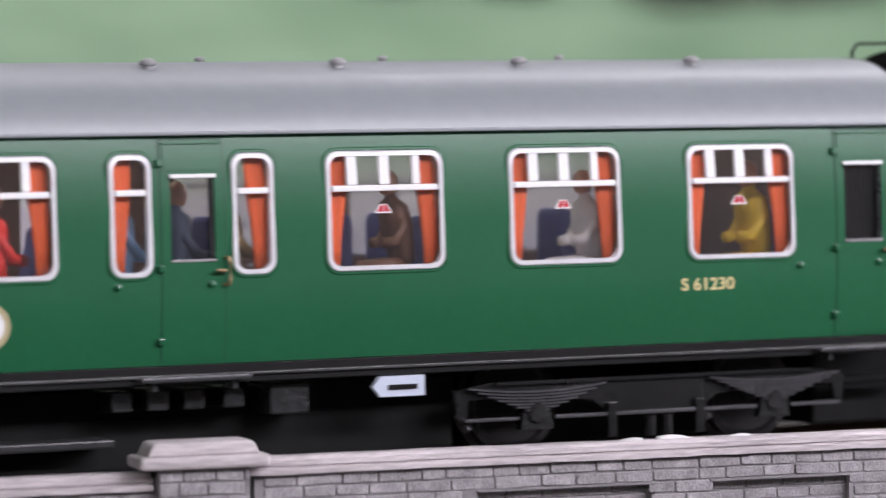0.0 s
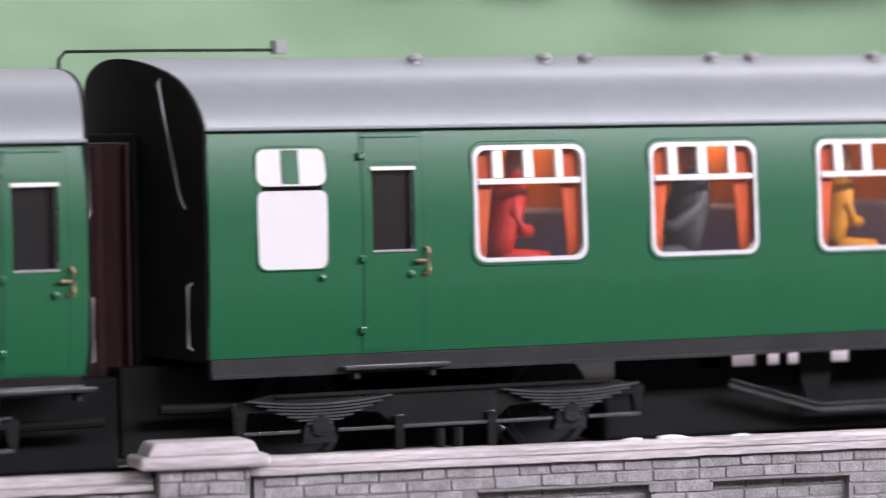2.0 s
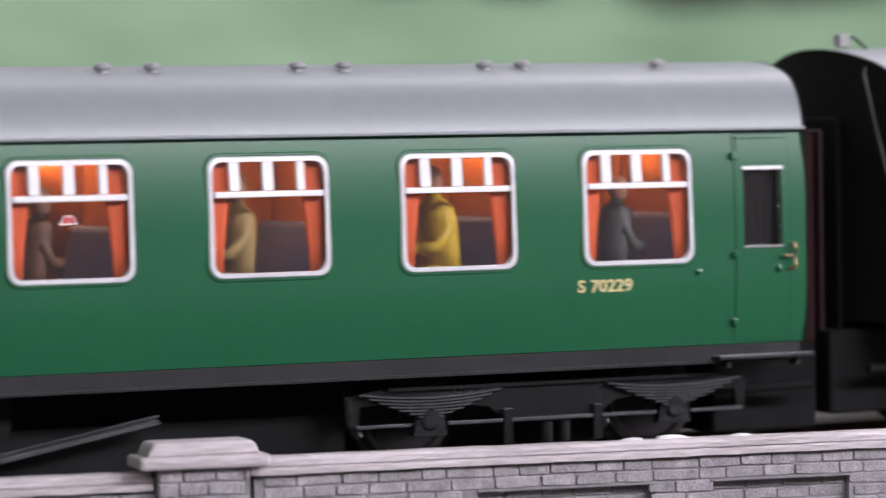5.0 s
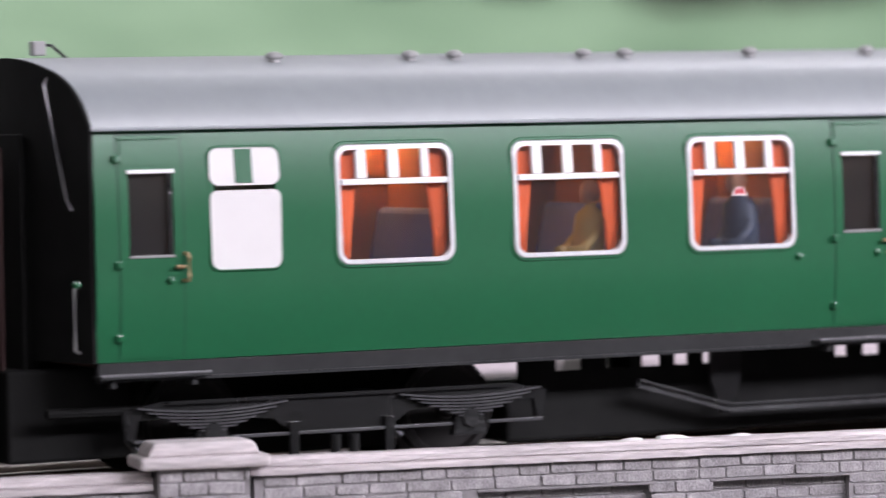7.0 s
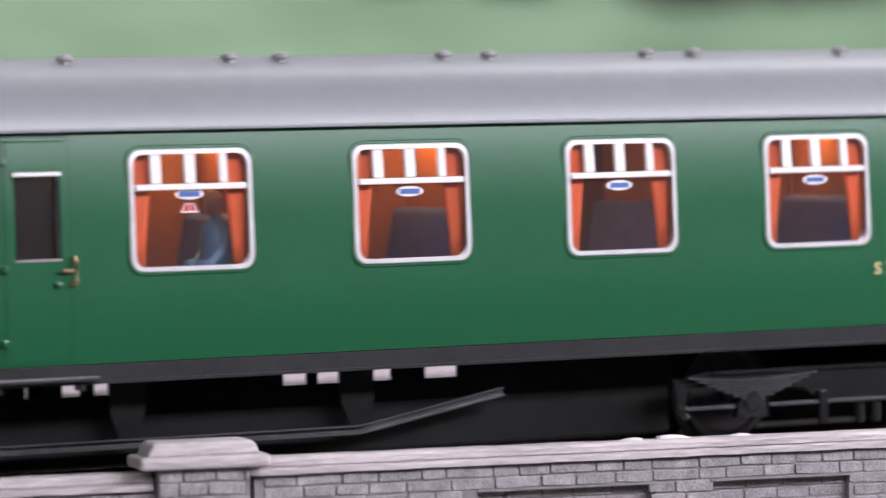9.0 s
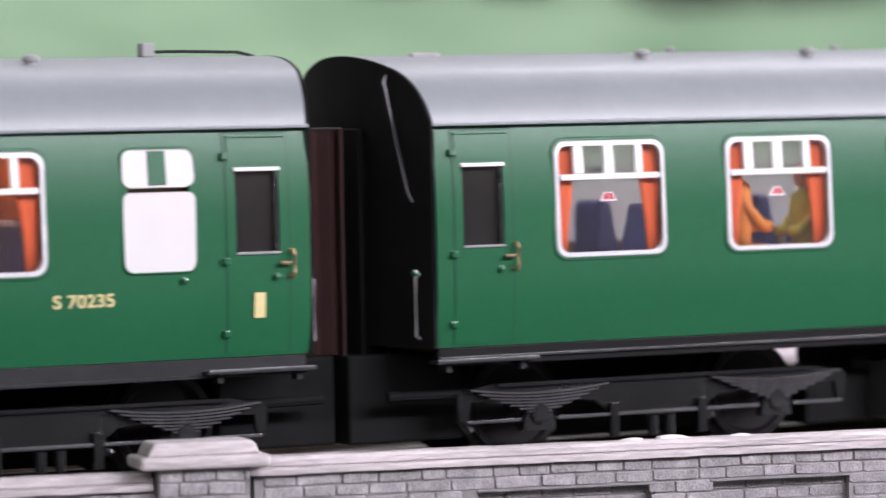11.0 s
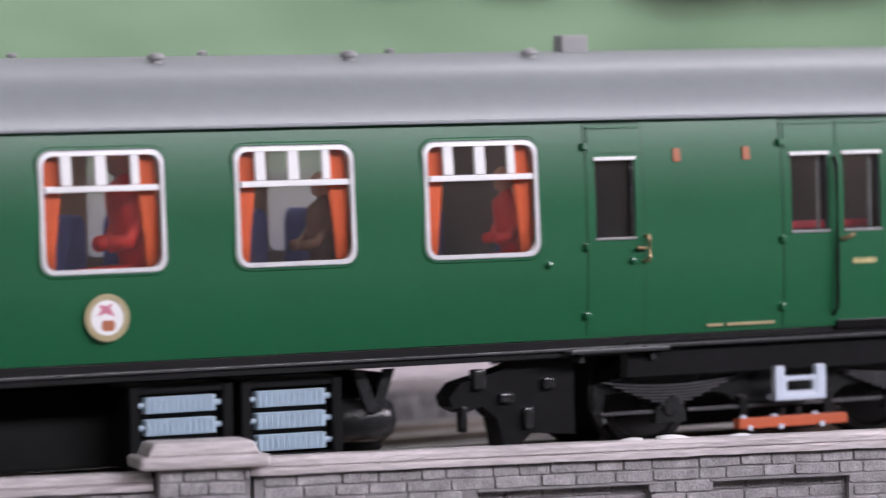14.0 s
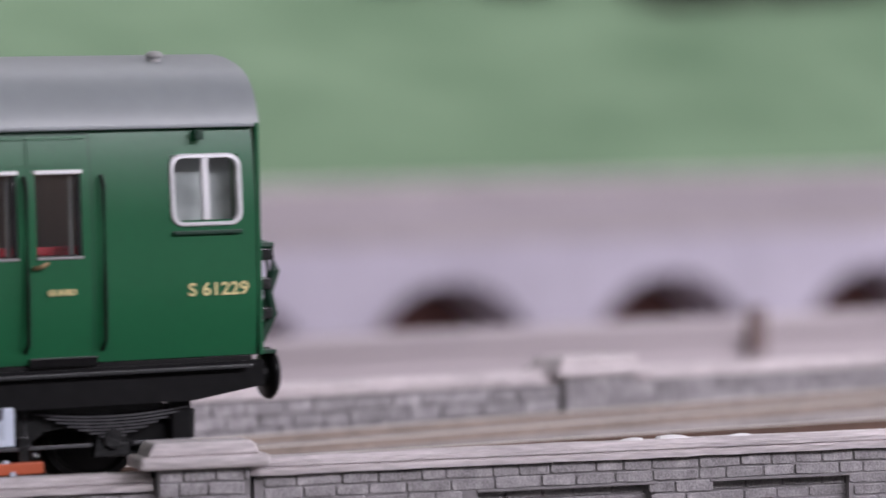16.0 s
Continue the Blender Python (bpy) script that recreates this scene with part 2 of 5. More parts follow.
def holed(bm, x0, x1, zs, holes, thick, yfun):
    """A sheet with rectangular openings, following yfun(z) in depth, with its thickness and reveals."""
    xs = sorted({x0, x1, *[v for h in holes for v in h[:2]]})
    zz = sorted({*zs, *[v for h in holes for v in h[2:]]})
    def solid(i, k):
        if i < 0 or k < 0 or i >= len(xs) - 1 or k >= len(zz) - 1:
            return False
        cx, cz = (xs[i] + xs[i + 1]) / 2, (zz[k] + zz[k + 1]) / 2
        return not any(h[0] < cx < h[1] and h[2] < cz < h[3] for h in holes)
    vo = [[bm.verts.new((x, yfun(z), z)) for z in zz] for x in xs]
    vi = [[bm.verts.new((x, yfun(z) + thick, z)) for z in zz] for x in xs]
    for i in range(len(xs) - 1):
        for k in range(len(zz) - 1):
            if not solid(i, k):
                continue
            bm.faces.new([vo[i][k], vo[i + 1][k], vo[i + 1][k + 1], vo[i][k + 1]])
            bm.faces.new([vi[i][k], vi[i][k + 1], vi[i + 1][k + 1], vi[i + 1][k]])
            if not solid(i - 1, k):
                bm.faces.new([vo[i][k], vo[i][k + 1], vi[i][k + 1], vi[i][k]])
            if not solid(i + 1, k):
                bm.faces.new([vo[i + 1][k], vi[i + 1][k], vi[i + 1][k + 1], vo[i + 1][k + 1]])
            if not solid(i, k - 1):
                bm.faces.new([vo[i][k], vi[i][k], vi[i + 1][k], vo[i + 1][k]])
            if not solid(i, k + 1):
                bm.faces.new([vo[i][k + 1], vo[i + 1][k + 1], vi[i + 1][k + 1], vi[i][k + 1]])
    bmesh.ops.delete(bm, geom=[v for v in bm.verts if not v.link_faces], context="VERTS")


def lettering(parent, text, x, z, height, material, y=-18.3, name="running_number"):
    cu = bpy.data.curves.new(name, "FONT")
    cu.body, cu.size, cu.extrude = text, height * 1.42, 0.06
    cu.offset = 0.035
    ob = new(name, cu)
    dg = bpy.context.evaluated_depsgraph_get()
    me = bpy.data.meshes.new_from_object(ob.evaluated_get(dg))
    bpy.data.objects.remove(ob)
    me.transform(Matrix.Translation((x * MM, (side_y(z) + y + 18.3 - 0.08) * MM, z * MM)) @ pose(0, 0, 0, 90) @ Matrix.Diagonal((1.14 * MM, MM, MM, 1)))
    me.materials.append(material)
    ob = new(name, me)
    ob.parent = parent
    return ob


# ---------------------------------------------------------------- carriages
WIN_W, WIN_Z0, WIN_Z1 = 15.4, 23.65, 37.6
ROOF_Z, APEX_Z, BASE_Z = 39.9, 48.35, 13.6

def roof_profile():
    """Half the roof's section, from the gutter to the crown: a leaning foot, a round shoulder and a flat crown."""
    pts, y, z, n = [(-17.75, 0.0)], -17.75, 0.0, 14.0
    for length, turn, steps in ((2.5, 14.0, 4), (7.27, 44.0, 8), (11.6, 18.0, 6)):
        for k in range(steps):
            mid = math.radians(n + turn * 0.5 / steps)
            y += length / steps * math.sin(mid)
            z += length / steps * math.cos(mid)
            n += turn / steps
            pts.append((y, z))
    ky, kz = 17.75 / (17.75 + y), (APEX_Z - ROOF_Z) / z
    return [((p[0] + 17.75) * ky - 17.75, ROOF_Z + p[1] * kz) for p in pts]


HALF = roof_profile()
ROOF_PTS = HALF + [(-p[0], p[1]) for p in HALF[-2::-1]]


def roof_z(y):
    for (ya, za), (yb, zb) in zip(HALF, HALF[1:]):
        if -abs(y) <= yb:
            return za + (zb - za) * (-abs(y) - ya) / (yb - ya)
    return APEX_Z


def bow(y, most):
    """How far a carriage end bulges out at the depth y."""
    return most * max(0.0, 1 - (y / 17.75) ** 2)


def big_window(car, x0, curtain=True, w=WIN_W, sign="", narrow=False):
    """A carriage window: frame with transom, sliding-light mullions, pane and curtains; sign: a sticker on the pane."""
    if not narrow:
        x0 += 0.2
    bm = bmesh.new()
    ring(bm, x0, x0 + w, WIN_Z0, WIN_Z1, 1.6, 0.6, -18.55, -17.6)
    conform(bm)
    fr = part("window_frame", bm, SILVER, car, "silver rounded window frame")
    bm = bmesh.new()
    ring(bm, x0 - 0.42, x0 + w + 0.42, WIN_Z0 - 0.4, WIN_Z1 + 0.45, 1.9, 0.34, -18.47, -18.1)
    conform(bm)
    part("window_surround", bm, GREEN, fr)
    bm = bmesh.new()
    box(bm, x0 + 0.8, x0 + w - 0.8, -18.5, -17.9, 32.9, 33.6, 0.1)
    conform(bm)
    part("transom", bm, WHITE, fr)
    if not narrow:
        for a, b in ((0.18, 0.265), (0.452, 0.54), (0.735, 0.80)):
            bm = bmesh.new()
            box(bm, x0 + a * w, x0 + b * w, -18.42, -17.9, 33.65, 37.05, 0.08)
            conform(bm)
            part("mullion", bm, WHITE, fr)
    bm = bmesh.new()
    box(bm, x0 + 0.7, x0 + w - 0.7, -17.85, -17.65, WIN_Z0 + 0.7, WIN_Z1 - 0.7)
    pane = part("pane", bm, GLASS, fr)
    pane.visible_shadow = False
    if curtain:
        for sgn in (0, 1):
            if narrow and sgn != (0 if curtain == "left" else 1):
                continue
            bm = bmesh.new()
            rows = []
            for z, wd in ((37.6, 2.6), (35.5, 2.6), (33, 2.5), (30, 2.1), (27, 1.75), (24.2, 1.6)):
                row = []
                for k in range(7):
                    u = k / 6
                    x = 0.6 + wd * u
                    x = x0 + x if sgn == 0 else x0 + w - x
                    row.append((x, side_y(z) + 0.95 + 0.13 * math.sin(u * 15), z))
                rows.append(row)
            vf = [[bm.verts.new(p) for p in r] for r in rows]
            vb = [[bm.verts.new((p[0], p[1] + 0.15, p[2])) for p in r] for r in rows]
            for g in (vf, vb):
                for a, b in zip(g, g[1:]):
                    for k in range(6):
                        bm.faces.new([a[k], a[k + 1], b[k + 1], b[k]])
            for a, b in ((vf[0], vb[0]), (vf[-1], vb[-1])):
                for k in range(6):
                    bm.faces.new([a[k], a[k + 1], b[k + 1], b[k]])
            for k in (0, 6):
                for j in range(5):
                    bm.faces.new([vf[j][k], vf[j + 1][k], vb[j + 1][k], vb[j][k]])
            part("curtain", bm, ORANGE, fr, "pleated orange curtain", smooth=True)
    if "triangle" in sign:
        cx = x0 + w * 0.49
        bm = bmesh.new()
        prism(bm, [(cx - 1.15, 30.3), (cx + 1.15, 30.3), (cx + 0.5, 31.35), (cx - 0.5, 31.35)], "y", -17.96, -17.88)
        part("window_sticker", bm, WHITE, fr, "white triangular window sticker")
        bm = bmesh.new()
        prism(bm, [(cx - 0.8, 30.48), (cx - 0.06, 30.48), (cx - 0.06, 31.25), (cx - 0.42, 31.25)], "y", -18.02, -17.965)
        prism(bm, [(cx + 0.8, 30.48), (cx + 0.1, 30.48), (cx + 0.06, 31.25), (cx + 0.42, 31.25)], "y", -18.02, -17.965)
        part("sticker_print", bm, RED, fr)
    if "oval" in sign:
        cx, dz = x0 + w * 0.49, 32.0 if "triangle" not in sign else 32.4
        bm = bmesh.new()
        prism(bm, [(cx + 1.8 * math.cos(k * math.pi / 10), dz + 0.62 * math.sin(k * math.pi / 10)) for k in range(20)], "y", -17.96, -17.88)
        part("window_sticker", bm, WHITE, fr, "pale oval window sticker")
        bm = bmesh.new()
        box(bm, cx - 1.3, cx + 1.3, -18.02, -17.965, dz - 0.3, dz + 0.3, 0.02)
        part("sticker_print", bm, BLUESIGN, fr)
    return fr


def toilet_window(car, x0, w=8.9):
    """A frosted lavatory window in two lights with a green ventilator between."""
    bm = bmesh.new()
    prism(bm, rounded(x0, x0 + w, WIN_Z0, 32.7, 0.9), "y", -18.42, -17.7)
    conform(bm)
    lower = part("frosted_window", bm, FROST, car, "white frosted lavatory window")
    bm = bmesh.new()
    prism(bm, rounded(x0, x0 + w, 33.25, 37.6, 1.2), "y", -18.4, -17.7)
    conform(bm)
    part("upper_light", bm, FROST, lower)
    bm = bmesh.new()
    box(bm, x0 + 3.2, x0 + 5.4, -18.56, -18.3, 33.5, 37.4, 0.1)
    conform(bm)
    part("ventilator", bm, GREEN, lower)
    bm = bmesh.new()
    ring(bm, x0 - 0.25, x0 + w + 0.25, WIN_Z0 - 0.25, 37.85, 1.3, 0.28, -18.52, -18.2)
    conform(bm)
    part("window_surround", bm, GREEN, lower)


def door(car, g, glass_w=5.5, handle=True, hinges=True, hood=True):
    """A slam door: a proud green leaf with hinges, droplight, brass handles and a black shut line; g: the glass's left edge."""
    x0, x1, z0, z1 = g - 1.15, g + glass_w + 1.15, 13.95, 39.15
    bm = bmesh.new()
    holed(bm, x0, x1, [z0, 16, 19, 22, 29.5, 31, 32.5, 34, 36, 37, 38, z1], [(g, g + glass_w, 25.5, 35.2)], 0.25, lambda z: side_y(z) - 0.1)
    leaf = part("door", bm, GREEN, car, smooth="auto")
    bm = bmesh.new()
    holed(bm, x0 - 0.16, x1 + 0.16, [z0, 16, 19, 22, 29.5, 31, 32.5, 34, 36, 37, 38, z1 + 0.22], [(x0, x1, z0, z1)], 0.3, lambda z: side_y(z) - 0.03)
    part("shut_line", bm, SHUT, leaf)
    bm = bmesh.new()
    box(bm, g - 0.15, g + glass_w + 0.15, -18.75, -18.2, 34.85, 35.3, 0.08)
    conform(bm)
    part("droplight_rail", bm, WHITE, leaf, "white droplight top rail")
    bm = bmesh.new()
    box(bm, g - 0.05, g + glass_w + 0.05, -18.6, -18.2, 25.3, 25.6, 0.06)
    conform(bm)
    part("droplight_sill", bm, VENT, leaf)
    if hood:
        bm = bmesh.new()
        holed(bm, g - 0.8, g + glass_w + 0.8, [35.75, 36.5, 37.2, 37.9, 38.7], [], 0.3, lambda z: side_y(z) - 0.22)
        part("door_ventilator", bm, GREEN, leaf, "green ventilator hood over the droplight", smooth="auto")
        bm = bmesh.new()
        box(bm, g - 0.85, g + glass_w + 0.85, -18.7, -18.3, 38.7, 38.95, 0.06)
        conform(bm)
        part("ventilator_lip", bm, GREEN, leaf)
    bm = bmesh.new()
    box(bm, g + glass_w - 0.55, g + glass_w - 0.1, -18.4, -17.9, 25.7, 34.8, 0.05)
    conform(bm)
    part("droplight_stile", bm, BOGIE, leaf)
    bm = bmesh.new()
    box(bm, g - 0.3, g + glass_w + 0.3, -17.7, -17.5, 25.2, 35.4)
    pane = part("pane", bm, GLASS, leaf)
    pane.visible_shadow = False
    for z in (36.6, 24.6, 16.3) if hinges else ():
        bm = bmesh.new()
        box(bm, x0 - 0.6, x0 + 0.2, -18.85, -18.2, z - 0.42, z + 0.42, 0.15)
        conform(bm)
        part("hinge", bm, GREEN, leaf)
    if handle:
        hx = g + glass_w + 1.35
        bm = bmesh.new()
        tube(bm, [(hx - 0.1, -18.3, 25.7), (hx + 0.05, -18.95, 25.65), (hx + 0.15, -19.05, 25.2), (hx + 0.15, -19.05, 23.1), (hx + 0.05, -18.95, 22.65), (hx - 0.35, -18.3, 22.6)], 0.24, 6)
        part("grab_handle", bm, BRASS, leaf, "brass grab handle")
        bm = bmesh.new()
        tube(bm, [(hx - 0.1, -18.4, 24.2), (hx - 0.3, -18.9, 24.2), (hx - 1.5, -19.0, 24.25)], 0.22, 6)
        part("turn_handle", bm, BRASS, leaf, "brass turn handle")
        bm = bmesh.new()
        lathe(bm, [(0.05, -18.95), (0.4, -18.8), (0.45, -18.2)], 10, "y", (hx - 1.9, 0, 22.7))
        part("lock_boss", bm, GREEN, leaf)
        bm = bmesh.new()
        lathe(bm, [(0.05, -18.85), (0.35, -18.75), (0.42, -18.2)], 10, "y", (g - 6.6, 0, 22.6))
        part("lock_boss", bm, GREEN, leaf)
    return leaf


LINING = mat("brown_saloon_lining", (0.22, 0.13, 0.09), 0.6, var=0.2, scale=300)
SHUT = mat("deep_green_shut_line", (0.005, 0.055, 0.026), 0.5, var=0.1)
DARKGREEN = mat("dark_green_shadow_paint", (0.004, 0.035, 0.018), 0.45, var=0.1)


def seat(car, x, facing, y0, y1):
    """A double seat with a cushion and a tall rounded back; facing: +1 or -1 along the train."""
    f = facing
    bm = bmesh.new()
    pts = [(0, 15), (0, 28.2), (0.25 * f, 29.3), (1.0 * f, 29.8), (1.9 * f, 29.2), (2.4 * f, 26.0), (3.1 * f, 21.5), (7.2 * f, 20.9), (7.4 * f, 19.6), (3.0 * f, 18.6), (2.6 * f, 15)]
    prism(bm, [(x + p[0], p[1]) for p in pts], "y", y0, y1)
    bmesh.ops.bevel(bm, geom=list(bm.edges), offset=0.25, segments=1, affect="EDGES")
    return part("seat", bm, NAVY, car, "navy blue double seat")


def figurine(car, x, facing, colour, y=-12.8, lean=0.0, big=1.0, up=1.4):
    """A small painted seated figurine, one plain mesh."""
    f = facing
    bm = bmesh.new()
    lathe(bm, [(0.4, 0), (2.1, 0.4), (2.3, 2.2), (2.55, 5.0), (2.3, 6.6), (1.0, 7.4), (0.8, 8.0)], 12, "z", (0, 0, 0))
    for v in bm.verts:
        v.co.x *= 0.66
        v.co.x += lean * f * v.co.z * 0.30
    for s in (-1, 1):
        tube(bm, [(lean * f * 1.8, s * 1.7, 6.2), (f * (0.3 + lean), s * 2.2, 4.2), (f * 1.7, s * 1.9, 2.6), (f * 3.2, s * 1.0, 2.4)], 0.66, 8)
        tube(bm, [(0, s * 1.0, 0.0), (f * 4.6, s * 1.1, -0.2), (f * 5.0, s * 1.1, -4.6)], 0.95, 8)
    n = len(bm.faces)
    lathe(bm, [(0.2, 7.6), (0.95, 8.0), (1.15, 9.0), (1.0, 9.9), (0.5, 10.4), (0.1, 10.5)], 10, "z", (lean * f * 2.5 + 0.2 * f, 0, 0))
    bm.faces.ensure_lookup_table()
    for k in range(n, len(bm.faces)):
        bm.faces[k].material_index = 1
    bm.transform(Matrix.Translation((x, y, 21.9 + up)) @ Matrix.Scale(big * 1.06, 4))
    return part("figurine", bm, [FIGMAT[colour], SKIN], car, "small painted seated figurine in " + colour, smooth=True)


def leaf_spring(bm, cx, y):
    """Stacked leaves, low in the middle and shorter downwards."""
    for k in range(7):
        half = 9.4 - 1.3 * k
        z0 = 8.75 - 0.37 * k
        pts = []
        n = 8
        for i in range(n + 1):
            u = -1 + 2 * i / n
            pts.append((cx + half * u, z0 + 0.7 * (half / 9.4 * u) ** 2 - 0.7))
        low = [(px, pz - 0.22) for px, pz in pts]
        prism(bm, pts + low[::-1], "y", y - 0.5, y + 0.5)


def bogie(car, cx, dz, motor=False, wheelbase=33.6):
    """A two-axle bogie: side frame, springs, axleboxes and two wheelsets. dz: height of its rails in the carriage's space."""
    root = new("bogie")
    root.parent = car
    root.matrix_basis = pose(cx * MM, 0, dz * MM)
    tagged(root, "dark grey moulded bogie with leaf springs")
    hw = wheelbase / 2
    for s in (-1, 1):
        y = s * 14.6
        bm = bmesh.new()
        prism(bm, [(-hw - 10.6, 8.3), (-hw - 6.0, 9.2), (hw + 6.0, 9.2), (hw + 10.6, 8.2), (hw + 10.4, 5.0), (hw + 9.4, 4.8), (hw + 9.0, 7.2), (hw + 2.0, 7.4), (hw + 1.6, 5.0), (hw - 1.6, 5.0), (hw - 2.2, 7.2), (hw - 8.0, 6.6), (6.5, 5.0), (-6.5, 5.0), (-hw + 8.0, 6.6), (-hw + 2.2, 7.2), (-hw + 1.6, 5.0), (-hw - 1.6, 5.0), (-hw - 2.0, 7.4), (-hw - 9.0, 7.2), (-hw - 9.4, 4.8), (-hw - 10.6, 5.0)], "y", y - 0.45, y + 0.45)
        box(bm, -hw - 5.5, hw + 5.5, y - 0.9 * 1 - 0.1, y - 0.4, 8.85, 9.25)
        for q in (-6.4, 6.0):
            box(bm, q - 0.6, q + 0.6, y - 1.2, y - 0.4, 2.0, 6.2, 0.1)
        for q in (-1.2, 1.2):
            tube(bm, [(q, y - 1.1, 2.0), (q, y - 1.1, 4.4)], 0.7, 8)
        part("side_frame", bm, FRAME, root)
        # tie bars take the paler spring grey as a painted highlight
        bm = bmesh.new()
        for q0, q1 in ((-hw - 9.8, -hw - 2.5), (-hw + 2.5, hw - 2.5), (hw + 2.5, hw + 9.8)):
            box(bm, q0, q1, y - 1.0, y - 0.45, 4.6, 5.0, 0.05)
        part("tie_bar", bm, SPRING, root)
        for c in (-hw, hw):
            bm = bmesh.new()
            leaf_spring(bm, c, y + (-0.85 if s < 0 else 0.85))
            part("leaf_spring", bm, SPRING, root, "stacked leaf spring")
            bm = bmesh.new()
            prism(bm, [(c - 2.2, 3.4), (c + 2.2, 3.4), (c + 1.7, 6.2), (c + 0.9, 7.2), (c - 0.9, 7.2), (c - 1.7, 6.2)], "y", y - 1.0 if s < 0 else y - 0.4, y + 0.4 if s < 0 else y + 1.0)
            lathe(bm, [(1.1, y - 1.5), (1.25, y - 1.3), (1.25, y + 1.3), (1.1, y + 1.5)], 10, "y", (c, 0, 5.4))
            tube(bm, [(c - 10.4, y, 8.4), (c - 10.2, y, 5.2), (c - 9.0, y, 3.6)], 0.55, 6)
            part("axlebox", bm, BOGIE, root)
    bm = bmesh.new()
    box(bm, -8, 8, -14, 14, 6.2, 8.8, 0.3)
    part("bolster", bm, BLACK, root)
    sets = []
    for c in (-hw, hw):
        bm = bmesh.new()
        for s in (-1, 1):
            prof = [(1.0, s * 6.9), (5.2, s * 6.9), (5.4, s * 7.1), (6.9, s * 7.1), (6.9, s * 7.6), (6.3, s * 7.9), (6.2, s * 9.6), (5.4, s * 9.6), (5.0, s * 9.1), (1.4, s * 9.1), (1.1, s * 9.9), (0.2, s * 9.9)]
            lathe(bm, prof, 28, "y")
        lathe(bm, [(0.9, -13.8), (0.9, 13.8)], 10, "y")
        ws = part("wheelset", bm, STEEL, root, "steel disc wheelset", smooth=False)
        ws.matrix_basis = pose(c * MM, 0, 6.2 * MM)
        sets.append((ws, c))
    return root, sets


def vent(car, x, y, small=False):
    """A shell ventilator on the roof."""
    k = 0.55 if small else 0.9
    z = roof_z(y)
    bm = bmesh.new()
    lathe(bm, [(0.75, -0.6), (0.7, 0.15), (0.5, 0.3), (0.85, 0.42), (1.0, 0.75), (0.85, 1.2), (0.45, 1.5), (0.05, 1.55)], 12, "z")
    for v in bm.verts:
        v.co.x *= 1.25
        v.co.z *= 0.85
    bm.transform(Matrix.Translation((x, y, z)) @ Matrix.Scale(k, 4))
    part("roof_vent", bm, VENT, car, smooth=True)


